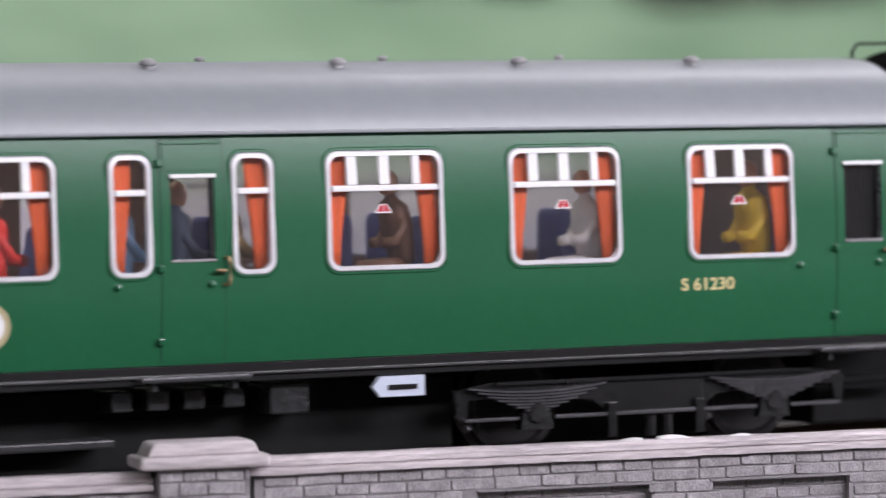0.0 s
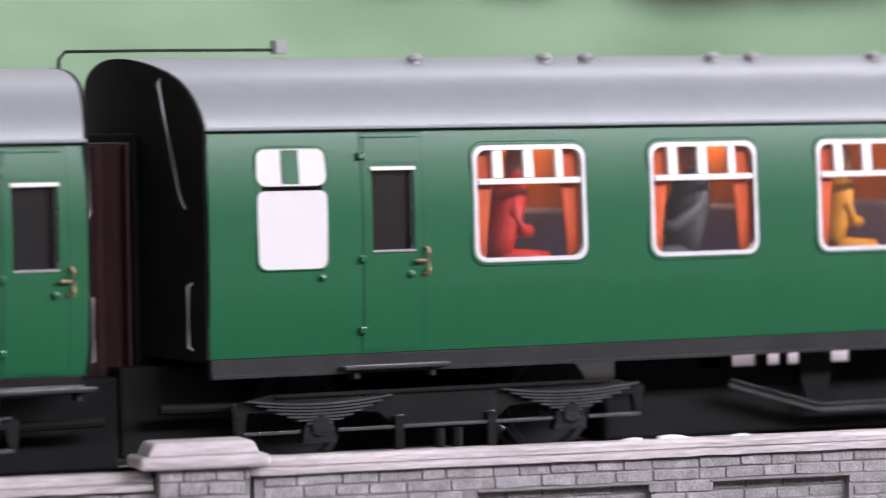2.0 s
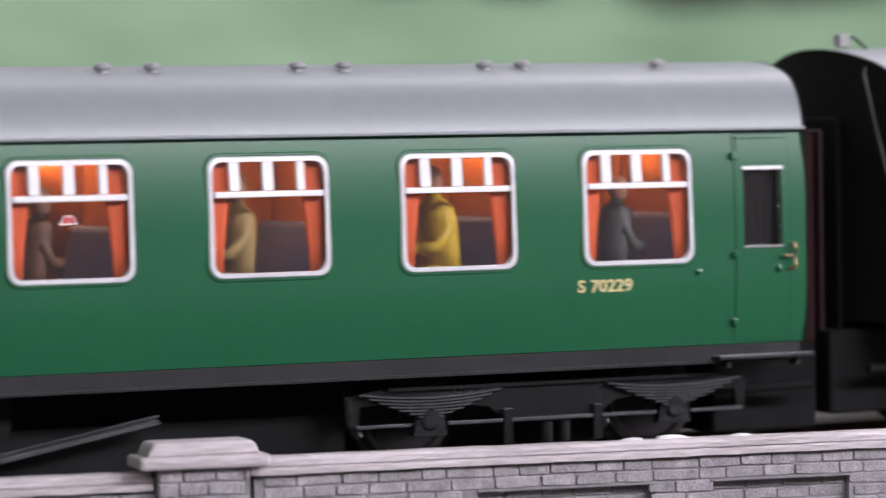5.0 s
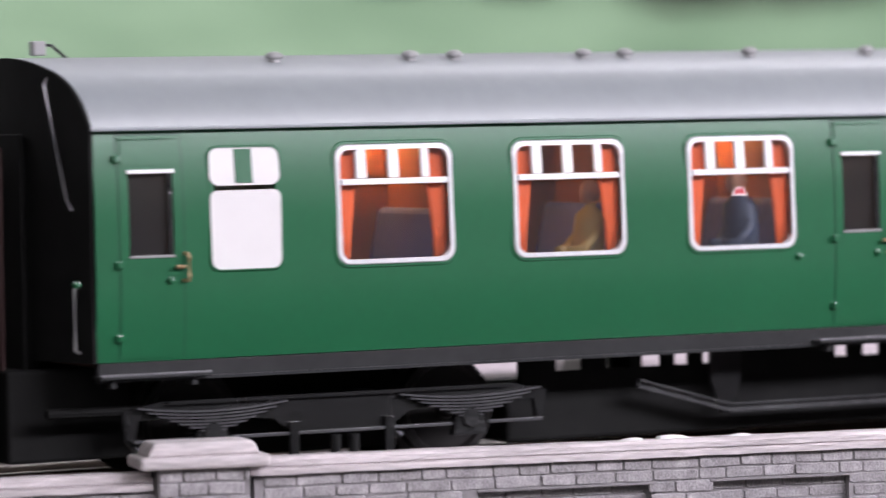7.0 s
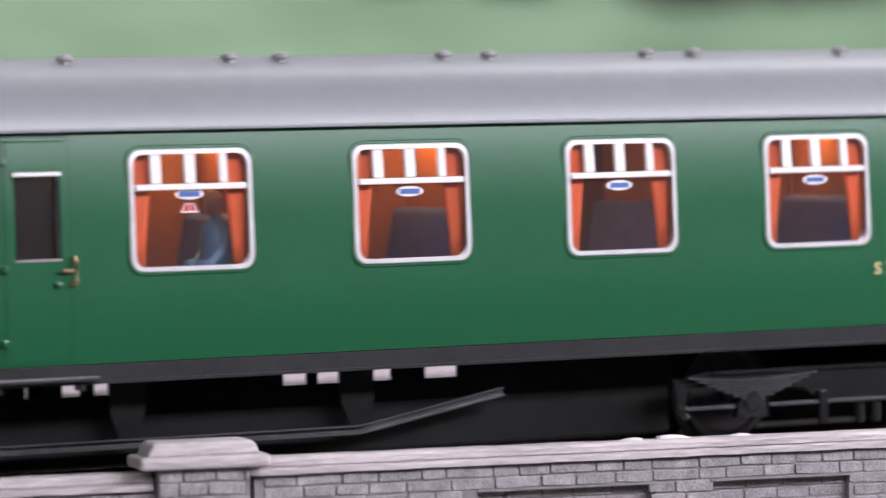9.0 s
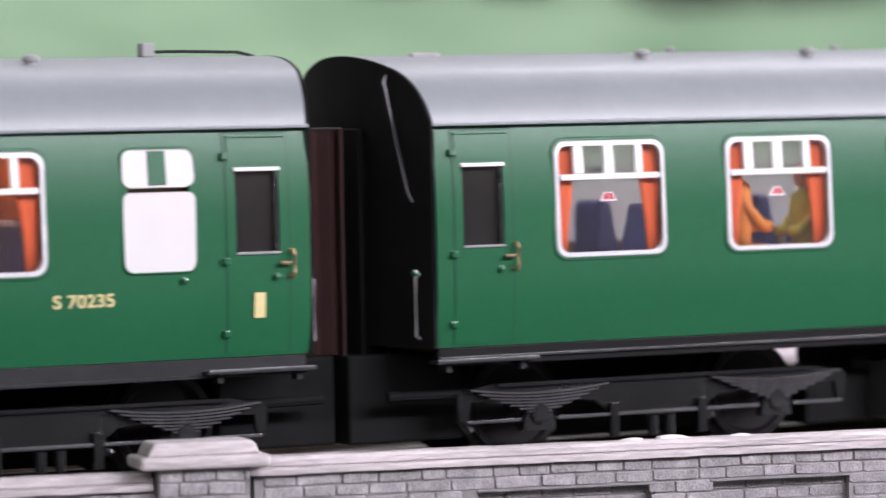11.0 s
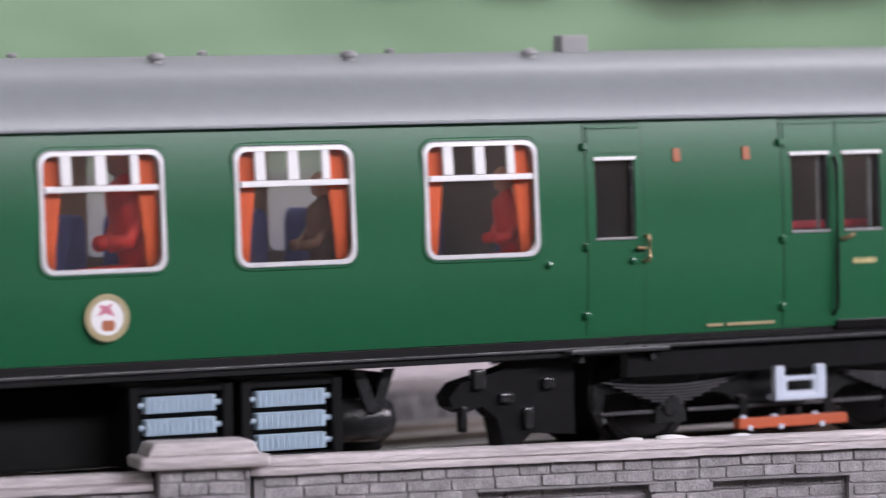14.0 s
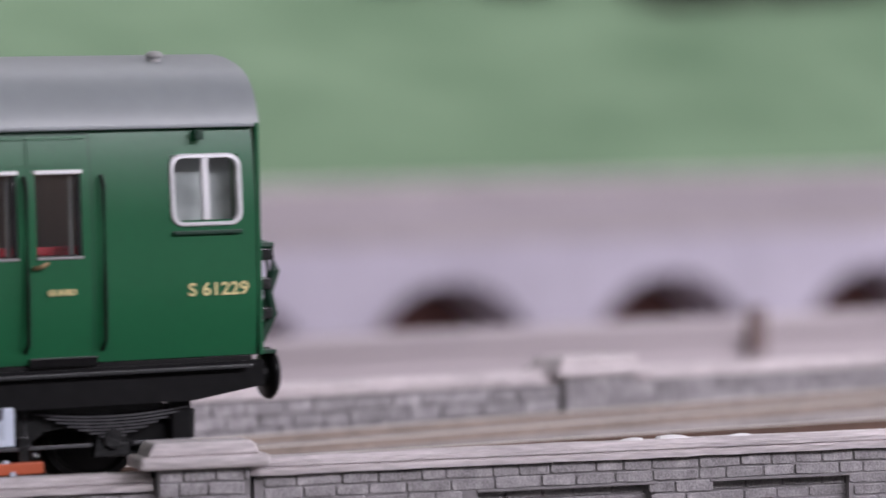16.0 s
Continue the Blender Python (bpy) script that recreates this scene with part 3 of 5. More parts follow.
def carriage(label, x0, x1, windows, doors, toilets=(), narrow=(), signs=None, compartments=False, lamps={}, vents=(), small_vents=(),
             left_gangway=True, right_gangway=True, bogies=(-91.5, 91.5), lift=0.0, pitch=0.0, extra_holes=(), tray=None, gaps=()):
    """One carriage with body, roof, ends, windows, doors, interior, underframe and bogies; x0, x1: the body's ends."""
    car = new("train_carriage")
    tagged(car, label, "train carriage", "carriages of the train")
    far = 0.0 if compartments else 4.0
    zs = [BASE_Z, 15, 17, 19, 21, 22, 29.5, 30.5, 31.5, 32.5, 33.5, 34.5, 35.5, 36.5, 37.3, 38.2, 39.1, ROOF_Z]
    hz0, hz1 = WIN_Z0 + 0.6, WIN_Z1 - 0.6
    holes = [(x + 0.8, x + WIN_W - 0.4, hz0, hz1) for x in windows]
    holes += [(a + 0.55, b - 0.55, hz0, hz1) for a, b, _ in narrow]
    holes += [(g, g + 5.5, 25.5, 35.2) for g in doors]
    holes += [(a + 0.6, a + 8.3, WIN_Z0 + 0.6, 37.0) for a in toilets]
    holes += list(extra_holes)
    bm = bmesh.new()
    holed(bm, x0, x1, zs, holes, 0.7, side_y)
    part("body_side", bm, GREEN, car, "glossy dark green carriage side", smooth="auto")
    bm = bmesh.new()
    holed(bm, x0, x1, zs, [(h[0] - far, h[1] - far, h[2], h[3]) for h in holes if h[1] - h[0] > 5], -0.7, lambda z: -side_y(z))
    part("body_side", bm, GREEN, car, "glossy dark green carriage side", smooth="auto")
    bm = bmesh.new()
    holed(bm, x0 + 0.9, x1 - 0.9, zs, holes, 0.12, lambda z: side_y(z) + 0.72)
    part("interior_lining", bm, DARKWOOD if compartments else LINING, car)
    bm = bmesh.new()
    holed(bm, x0 + 0.9, x1 - 0.9, zs, [(h[0] - far, h[1] - far, h[2], h[3]) for h in holes if h[1] - h[0] > 5], -0.12, lambda z: -side_y(z) - 0.72)
    part("interior_lining", bm, DARKWOOD if compartments else LINING, car)
    # roof shell with gutter
    bm = bmesh.new()
    inner = [(y * 0.955, ROOF_Z + (z - ROOF_Z) * 0.9) for y, z in ROOF_PTS]
    prism(bm, ROOF_PTS + inner[::-1], "x", x0 + 0.02, x1 - 0.02)
    for v in bm.verts:
        v.co.x += -bow(v.co.y, 3.1 if left_gangway else 1.2) - (0.0 if left_gangway else 0.95) if v.co.x < 0 else bow(v.co.y, 3.1 if right_gangway else 1.2) + (0.0 if right_gangway else 0.95)
    part("roof", bm, ROOF, car, "satin mid-grey roof", smooth="auto")
    bm = bmesh.new()
    for s in (-1, 1):
        box(bm, x0 - 0.2, x1 + 0.2, s * 17.75 - 0.4, s * 17.75 + 0.4, 39.7, 40.1, 0.1)
    part("gutter", bm, ROOF, car)
    for x in vents:
        vent(car, x, -8.0)
    for x in small_vents:
        vent(car, x, 1.0, True)
    # ends, bowed outwards towards the middle
    for xe, s, gang in ((x0, -1, left_gangway), (x1, 1, right_gangway)):
        bulge = 3.1 if gang else 1.2
        bm = bmesh.new()
        cols = [-17.9] + [p[0] for p in HALF[1:]]
        cols += [-y for y in cols[-2::-1]]
        grid = []
        for y in cols:
            out = xe + s * ((0.4 if gang else 0.8) + bow(y, bulge))
            zt = max(roof_z(y) + (0.03 if gang else -0.25), ROOF_Z)
            grid.append([bm.verts.new(p) for p in ((out, y, BASE_Z), (out, y, 27.0), (out, y, zt), (out - s * 0.45, y, zt), (out - s * 0.45, y, BASE_Z))])
        for p, q in zip(grid, grid[1:]):
            for k in range(5):
                bm.faces.new([p[k], q[k], q[(k + 1) % 5], p[(k + 1) % 5]])
        bm.faces.new(grid[0])
        bm.faces.new(grid[-1][::-1])
        end = part("carriage_end", bm, VOID if gang else GREEN, car, "matt black carriage end" if gang else "green cab end", smooth="auto")
        if gang:
            bm = bmesh.new()
            reach = 9.8 if s > 0 else 3.8
            zig = [(xe + s * (0.2 + k * (reach - 0.2) / 8), 6.3 if k % 2 else 5.3) for k in range(9)]
            prism(bm, zig + [(x, -w) for x, w in zig[::-1]], "z", 12.5, 39.2)
            part("gangway_bellows", bm, MAROON if s > 0 else VOID, end)
            bm = bmesh.new()
            box(bm, min(xe + s * reach, xe + s * (reach + 0.5)), max(xe + s * reach, xe + s * (reach + 0.5)), -6.6, 6.6, 12.0, 39.6, 0.2)
            part("gangway_faceplate", bm, MAROON if s > 0 else VOID, end, "maroon gangway faceplate" if s > 0 else "black gangway faceplate")
            bm = bmesh.new()
            tube(bm, [(xe + s * (o + bow(y, 3.1)), y, z) for o, y, z in ((0.3, -10.6, 45.9), (0.9, -10.9, 45.0), (0.9, -12.6, 39.0), (0.9, -14.6, 32.0), (0.5, -14.9, 30.8))], 0.17, 6)
            part("jumper_pipe", bm, SPRING, end)
            bm = bmesh.new()
            tube(bm, [(xe + s * (o + bow(15.6, 3.1)), -15.6, z) for o, z in ((0.3, 22.3), (0.9, 22.0), (0.9, 15.0), (0.3, 14.7))], 0.2, 6)
            part("grab_rail", bm, VENT, end)
    # underframe
    bm = bmesh.new()
    for s in (-1, 1):
        box(bm, x0 + 0.4, x1 - 0.4, s * 16.8 - 0.5, s * 16.8 + 0.5, 11.35, 13.55, 0.1)
        if compartments:
            box(bm, x0 + 0.4, x1 - 0.4, s * 17.2 - 0.45, s * 17.2 + 0.45, 11.3, 11.65)
    part("solebar", bm, SOLE if compartments else BLACKSOLE, car, "dark grey solebar" if compartments else "glossy black solebar")
    # ledge in a paler grey than the solebar, painting in its highlight
    for s in (-1, 1) if not compartments else ():
        bm = bmesh.new()
        box(bm, x0 + 0.4, x1 - 0.4, s * 17.25 - 0.5, s * 17.25 + 0.5, 12.15, 12.5, 0.1)
        part("solebar_ledge", bm, TRUSS, car, "grey ledge along the solebar, highlight in its colour")
    bm = bmesh.new()
    box(bm, x0 + 0.8, x1 - 0.8, -16.6, 16.6, 13.0, 15.0)
    part("floor", bm, DARKWOOD, car)
    bm = bmesh.new()
    box(bm, x0 + 1, x1 - 1, -2.2, 2.2, 11.4, 13.0, 0.2)
    part("centre_girder", bm, BLACK, car)
    for g in doors:
        bm = bmesh.new()
        box(bm, g - 4.2, g + 9.6, -19.1, -16.8, 11.75, 12.15, 0.1)
        for q in (g - 2.5, g + 7.5):
            box(bm, q, q + 0.6, -18.2, -16.5, 10.7, 11.85)
        board = part("footboard", bm, SOLE, car, "dark grey footboard")
        # pale strip: the footboard's bright highlight as colour
        bm = bmesh.new()
        box(bm, g - 4.1, g + 9.5, -19.15, -18.7, 12.1, 12.3, 0.06)
        part("tread_edge", bm, STEP, board, "tread edge with its highlight put into the colour")
    # couplings, and matt black blocks that stand in for the deep shade underneath
    b0, b1 = min(bogies), max(bogies)
    bm = bmesh.new()
    t0, t1 = b0 + 25, (b1 - 25) if tray is None else tray
    box(bm, t0, t1, -9.5, 9.5, 1.0, 7.4, 0.5)
    if not gaps:
        box(bm, t0 + 11, t1, -9.5, 9.5, 7.2, 10.3)
    edge = t0 + 2
    for a, b in list(gaps) + [(t1, t1)] if gaps else ():
        box(bm, edge, a, -9.5, -8.7, 7.0, 12.9)
        box(bm, a, b, -9.5, -8.7, 7.0, 9.35)
        edge = b
    part("underframe_shade_block", bm, VOID, car, "black underframe mass standing in for deep shade")
    for b in bogies:
        bm = bmesh.new()
        box(bm, b - 21, b + 12, -6.0, 6.0, 1.2, 11.0, 0.5)
        box(bm, b + 11, b + 21, -6.0, 6.0, 1.2, 7.2, 0.5)
        part("bogie_shade_block", bm, VOID, car)
    for xe, s, gang in ((x0, -1, left_gangway), (x1, 1, right_gangway)):
        if gang:
            bm = bmesh.new()
            box(bm, min(xe - s * 8, xe + s * 7.4), max(xe - s * 8, xe + s * 7.4), -9.0, 5.0, 2.0, 12.6, 0.4)
            tube(bm, [(xe - s * 14, -12.5, 7.6), (xe + s * 4, -12.5, 7.8)], 0.6, 8)
            part("coupling_block", bm, VOID, car, "close coupling in a black block of painted shade")
    # windows and doors
    signs = signs or {}
    for i, x in enumerate(windows):
        big_window(car, x, sign=signs.get(i, ""))
        bm = bmesh.new()
        ring(bm, x + 0.2 - far, x + 0.2 - far + WIN_W, WIN_Z0, WIN_Z1, 1.6, 0.74, 17.6, 18.5)
        box(bm, x + 0.8 - far, x + WIN_W - 0.8 - far, 17.9, 18.4, 33.05, 33.95)
        far_frame = part("window_frame", bm, SILVER, car)
        bm = bmesh.new()
        box(bm, x + 0.9 - far, x + WIN_W - 0.5 - far, 17.5, 17.7, WIN_Z0 + 0.5, WIN_Z1 - 0.5)
        part("pane", bm, DUSTY, far_frame).visible_shadow = False
    for a, b, hang in narrow:
        big_window(car, a + 0.1, hang, b - a - 0.2, narrow=True)
    for g in doors:
        door(car, g)
    for a in toilets:
        toilet_window(car, a)
    # interior
    # added fill glow so the vestibules are not black
    for g in doors:
        bm = bmesh.new()
        box(bm, g + 1.0, g + 4.0, -8.0, -6.0, 42.0, 42.6)
        part("interior_lamp_or_fill", bm, COOLSTRIP, car, "small glowing interior piece, compartment lamp or added fill")
    for x in windows:
        bm = bmesh.new()
        if compartments:
            lx, ly = lamps.get(windows.index(x), (16.4, -1.5)) or (2.0, 4.0)
            box(bm, x + lx - 1.2, x + lx + 1.2, ly - 1.0, ly + 1.0, 38.6, 39.3)
        else:
            # saloon: added fill glow
            box(bm, x + 1.0, x + 15.0, -1.2, 1.2, 44.0, 44.6)
        part("interior_lamp_or_fill", bm, WARMSTRIP if compartments else COOLSTRIP, car, "small glowing interior piece, compartment lamp or added fill")
    if compartments:
        bm = bmesh.new()
        box(bm, x0 + 2, x1 - 2, 5.6, 6.2, 15, 29.5)
        box(bm, x0 + 2, x1 - 2, 5.6, 6.2, 36.5, 40)
        for k, x in enumerate(windows):
            box(bm, x - 4.4, x + 3.2, 5.6, 6.2, 29.5, 36.5)
            box(bm, x + WIN_W - 3.2, x + WIN_W + 4.0, 5.6, 6.2, 29.5, 36.5)
            box(bm, x + 3.2, x + WIN_W - 3.2, 5.6, 6.2, 33.8, 36.5)
        part("corridor_partition", bm, WOOD, car, "orange-brown panelled partition")
        for i, x in enumerate(windows):
            for xx in (x - 4.3, x + WIN_W + 3.9):
                bm = bmesh.new()
                box(bm, xx, xx + 0.5, -17.0, 5.5, 15, 40.5)
                part("compartment_wall", bm, WOOD, car)
            seat(car, x - 3.7, 1, -16.0, 5.2)
            seat(car, x + WIN_W + 3.8, -1, -16.0, 5.2)
    else:
        for i, x in enumerate(windows):
            for y0, y1 in ((-15.8, -9.0), (9.5, 15.8)):
                seat(car, x - 1.9, 1, y0, y1)
                seat(car, x + WIN_W + 2.0, -1, y0, y1)
                bm = bmesh.new()
                box(bm, x + 5.8, x + 10.0, y0, y1, 23.2, 23.7, 0.15)
                part("table", bm, CREAMWALL, car)
    for g in doors:
        for xx in (g - 3.0, g + 8.2):
            if x0 + 1 < xx < x1 - 1 and not any(n[0] - 1 < xx < n[1] + 1 for n in narrow):
                bm = bmesh.new()
                box(bm, xx, xx + 0.5, -17.0, 17.0, 15, 40.5)
                part("vestibule_wall", bm, VESTIBULE, car)
    for a in toilets:
        bm = bmesh.new()
        box(bm, a - 1.2, a - 0.7, -17.0, 5.0, 15, 40.5)
        box(bm, a + 9.6, a + 10.1, -17.0, 5.0, 15, 40.5)
        part("lavatory_wall", bm, CREAMWALL, car)
    sets = []
    for b in bogies:
        root, ws = bogie(car, b, -(lift + pitch * b))
        sets += ws
    return car, sets


def boxes_under(car, items, material, name, label=""):
    for x0, x1, y0, y1, z0, z1 in items:
        bm = bmesh.new()
        box(bm, x0, x1, y0, y1, z0, z1, 0.25)
        part(name, bm, material, car, label)


def truss(car, xa, xb, bend_a, bend_b, z=4.0):
    """The angle-iron trussing under a trailer carriage, with its queen posts."""
    for s in (-1, 1):
        y = s * 12.5
        for a, b in (((xa, 7.6), (bend_a, z)), ((bend_a, z), (bend_b, z)), ((bend_b, z), (xb, 7.6))):
            d = Vector((b[0] - a[0], b[1] - a[1])).normalized()
            n = Vector((-d.y, d.x))
            a, b = Vector(a), Vector(b)
            bm = bmesh.new()
            lip = y + s * 0.75
            sec = [(y, -0.55), (lip, -0.55), (lip, -0.33), (y + s * 0.2, -0.3), (y + s * 0.2, 0.3), (lip, 0.33), (lip, 0.55), (y, 0.55)]
            rings = [[bm.verts.new((p.x + n.x * h, q, p.y + n.y * h)) for q, h in sec] for p in (a, b)]
            for k in range(8):
                bm.faces.new([rings[0][k], rings[1][k], rings[1][(k + 1) % 8], rings[0][(k + 1) % 8]])
            bm.faces.new(rings[0][::-1])
            bm.faces.new(rings[1])
            part("truss_bar", bm, TRUSS, car, "grey channel-iron truss bar")
        for x in (bend_a, (bend_a + bend_b) / 2, bend_b):
            bm = bmesh.new()
            prism(bm, [(x - 0.7, z - 0.7), (x + 0.7, z - 0.7), (x + 2.2, 7.6), (x + 2.2, 11.2), (x - 2.2, 11.2), (x - 2.2, 7.6)], "y", y + 0.2, y + 0.8)
            part("queen_post", bm, BLACK, car)


# heights and tilts with which the four bodies ride
LIFT = (0.07, -0.32, 0.52, 0.56)
PITCH = (-0.00584, -0.00507, -0.00008, 0.00177)

MOTOR_W = [-110.0, -86.0, -61.9, -14.0, 10.0, 34.4]
car_d, sets_d = carriage("dark green motor carriage with grey roof and orange curtains", -125.8, 120.2, MOTOR_W, [-122.3, -33.1, 57.7], narrow=[(-40.3, -34.7, "left"), (-25.5, -19.95, "right")],
                         signs={0: "triangle", 1: "triangle", 2: "triangle"}, vents=(-91.2, -67.0, -42.8, -19.0, 5.3, 30.2, 54.8, 112.5), small_vents=(-81.7, -57, -33, -9, 15.2, 40.3),
                         right_gangway=False, tray=33.0, bogies=(-94.2, 86.1), lift=LIFT[3], pitch=PITCH[3],
                         extra_holes=[(85.6, 91.0, 25.4, 35.2), (93.2, 98.8, 25.4, 35.2), (109.9, 118.2, 29.2, 36.6)])
car_a, sets_a = carriage("dark green motor carriage with grey roof and brake end", -120.2, 125.7, [45.0, 69.1, 93.8, -50.2, -25.8, -1.5 - 2.4], [116.7, 25.5, -63.2], narrow=[(17.9, 23.4, "left"), (33.1, 38.7, "right")],
                         signs={0: "triangle", 1: "triangle", 2: "triangle"}, vents=(27.5, 52.0, 76.5, 101.0, -19.0, 3.3), small_vents=(38.1, 62.5, 87.2),
                         left_gangway=False, bogies=(-86.0, 91.0), lift=LIFT[0], pitch=PITCH[0])
car_b, sets_b = carriage("dark green compartment trailer carriage with grey roof", -123.3, 124.0, [-89.3, -65.1, -41.1, -17.2, 18.5, 43.1, 67.7, 92.2], [-102.5, 5.3, 115.0], toilets=[-117.2],
                         signs={3: "triangle", 4: "triangle"}, compartments=True, lamps={0: (14.5, 2.5), 2: (12.0, -4.0), 4: (15.0, 4.2), 5: (13.0, -4.0)}, vents=(-91.3, -73.5, -67.7, -49.5, -43.7, -25.4, -19.5, -0.5, 16.4, 34.9, 41.1, 59.8, 65.9, 84.9, 90.1, 109.1),
                         bogies=(-91.6, 89.6), gaps=((-52.8, -49.4), (-48.0, -44.3), (-42.8, -40.7), (-39.8, -35.2), (-33.3, -30.2)), lift=LIFT[1], pitch=PITCH[1])
car_c, sets_c = carriage("dark green composite trailer carriage with grey roof", -126.5, 120.2, [-96.5, -73.1, -48.9, -12.6, 15.6, 44.0, 72.0], [-122.4, -26.3, 110.8], toilets=[-112.3, 96.9],
                         signs={2: "triangle", 3: "triangle oval", 4: "oval", 5: "oval", 6: "oval"}, compartments=True, lamps={0: (15.2, 4.2), 1: None, 2: (15.2, 4.2), 5: None},
                         vents=(-99.0, -81.0, -75.0, -57.1, -51.2, -33.1, -15.6, 5.1, 11.7, 33.4, 39.6, 61.7, 68.5, 90.3), bogies=(-94.6, 88.4), gaps=((-62.6, -58.7), (-55.5, -52.2), (-50.4, -47.5), (-45.7, -43.5), (-41.6, -37.9), (-22.0, -19.9), (-17.8, -15.0), (-13.5, -10.3), (10.5, 13.8), (15.0, 19.2), (21.7, 25.0), (29.3, 33.9)), lift=LIFT[2], pitch=PITCH[2])
CARS = [(car_a, sets_a, 0.0), (car_b, sets_b, 264.0), (car_c, sets_c, 531.4), (car_d, sets_d, 794.0)]


# ---------------------------------------------------------------- details of single carriages
def roundel(car, x, z):
    """A round crest: gilt rim, white disc and plain coloured shapes."""
    y = side_y(z)
    bm = bmesh.new()
    lathe(bm, [(2.6, y - 0.1), (2.7, y - 0.4), (2.05, y - 0.42), (1.95, y - 0.1)], 28, "y", (x, 0, z))
    rim = part("crest", bm, GILT, car, "round crest with gilt rim")
    bm = bmesh.new()
    lathe(bm, [(2.0, y + 0.2), (2.0, y - 0.36)], 28, "y", (x, 0, z))
    part("crest_disc", bm, WHITE, rim)
    bm = bmesh.new()
    prism(bm, [(x - 1.2, z + 0.2), (x - 0.2, z + 0.5), (x + 0.9, z + 0.1), (x + 0.4, z + 1.1), (x + 0.7, z + 1.6), (x - 0.1, z + 1.3), (x - 1.0, z + 1.5), (x - 0.7, z + 0.9)], "y", y - 0.40, y - 0.365)
    part("crest_shape", bm, PINK, rim)
    bm = bmesh.new()
    prism(bm, rounded(x - 0.7, x + 0.9, z - 1.5, z - 0.3, 0.4), "y", y - 0.40, y - 0.365)
    part("crest_shape", bm, ORANGESQ, rim)


def bars(car, x0, x1, z0, z1, material, name="lettering_bar"):
    bm = bmesh.new()
    box(bm, x0, x1, -18.58, -18.28, z0, z1, 0.03)
    conform(bm)
    part(name, bm, material, car)


def oval_buffer(car, x, y, s):
    bm = bmesh.new()
    lathe(bm, [(1.5, x - s * 4.0), (1.5, x - s * 0.6), (1.9, x - s * 0.5)], 14, "x", (0, y, 11.0))
    b = part("buffer", bm, BLACK, car, "black oval buffer")
    bm = bmesh.new()
    lathe(bm, [(1.2, x - s * 0.6), (2.9, x - s * 0.4), (3.1, x), (2.8, x + s * 0.35), (0.5, x + s * 0.6)], 18, "x", (0, y, 11.0))
    part("buffer_head", bm, BLACK, b, smooth=True)


PALECAB = mat("pale_cab_glass_reflection", (0.62, 0.68, 0.66), 0.45, var=0.45, scale=260)


def cab(car, xe, s):
    """Cab side window, handrail, buffers, cables and long step under the brake end; s: which way the cab faces."""
    a, b = sorted((xe - s * 10.6, xe - s * 1.7))
    bm = bmesh.new()
    ring(bm, a, b, 28.5, 36.75, 1.5, 0.48, -18.6, -17.7)
    conform(bm)
    fr = part("cab_window", bm, SILVER, car, "silver framed cab side window")
    bm = bmesh.new()
    m = (a + b) / 2
    box(bm, m - 0.42, m + 0.42, -18.5, -17.8, 29.2, 36.6, 0.08)
    conform(bm)
    part("mullion", bm, SILVER, fr)
    bm = bmesh.new()
    box(bm, a + 0.5, b - 0.5, -17.85, -17.65, 29.2, 36.6)
    pane = part("pane", bm, GLASS, fr)
    pane.visible_shadow = False
    # added pale sheet: the cab glass's reflection and see-through as mottled colour
    bm = bmesh.new()
    box(bm, a - 1.0, b, -15.2, -14.8, 15, 40)
    part("cab_reflection_sheet", bm, PALECAB, car, "pale mottled sheet standing in for the cab glass reflection")
    bm = bmesh.new()
    box(bm, a + 0.2, b - 0.2, -18.75, -18.2, 27.55, 28.0, 0.1)
    conform(bm)
    part("window_sill", bm, DARKGREEN, fr)
    bm = bmesh.new()
    box(bm, xe - s * 7.0 - 0.5, xe - s * 7.0 + 0.5, -18.7, -17.8, 38.3, 39.5, 0.1)
    part("lamp_bracket", bm, DARKGREEN, car)
    for y in (-13.0, 13.0):
        oval_buffer(car, xe + s * 3.6, y, s)
    bm = bmesh.new()
    tube(bm, [(xe, -14.5, 26.0), (xe + s * 3.4, -14.9, 25.8), (xe + s * 3.9, -14.8, 23.0), (xe + s * 3.0, -14.7, 20.5), (xe + s * 3.6, -14.6, 18.0), (xe + s * 2.0, -14.6, 15.0)], 0.6, 8)
    tube(bm, [(xe, -12.0, 27.0), (xe + s * 3.8, -12.6, 26.0), (xe + s * 4.2, -12.6, 20.0), (xe + s * 1.0, -12.0, 14.0)], 0.5, 8)
    part("jumper_cable", bm, DARKGREEN, car, "dark jumper cables on the cab end")
    bm = bmesh.new()
    for k in range(3):
        box(bm, min(xe, xe + s * 3.2), max(xe, xe + s * 3.2), -15.6, -12.6, 24.2 - k * 3.4, 25.6 - k * 3.4, 0.2)
    part("jumper_socket", bm, BOGIE, car)
    bm = bmesh.new()
    box(bm, min(xe, xe + s * 3.4), max(xe, xe + s * 3.4), -16.0, 16.0, 13.4, 13.9, 0.1)
    part("cab_step", bm, DARKGREEN, car)
    u0, u1 = sorted((xe + s * 1.0, xe - s * 58))
    for sy in (-1, 1):
        bm = bmesh.new()
        prism(bm, [(u0 if s < 0 else u0, 12.9), (u1, 12.9), (u1, 10.0 if s > 0 else 11.2), (u1 - (9 if s > 0 else 0), 8.6), (u0 + (9 if s < 0 else 0), 8.6), (u0, 10.0 if s < 0 else 11.2)], "y", sy * 16.6 - 0.9, sy * 16.6 + 0.9)
        part("brake_end_valance", bm, BLACK, car, "glossy black valance")
    bm = bmesh.new()
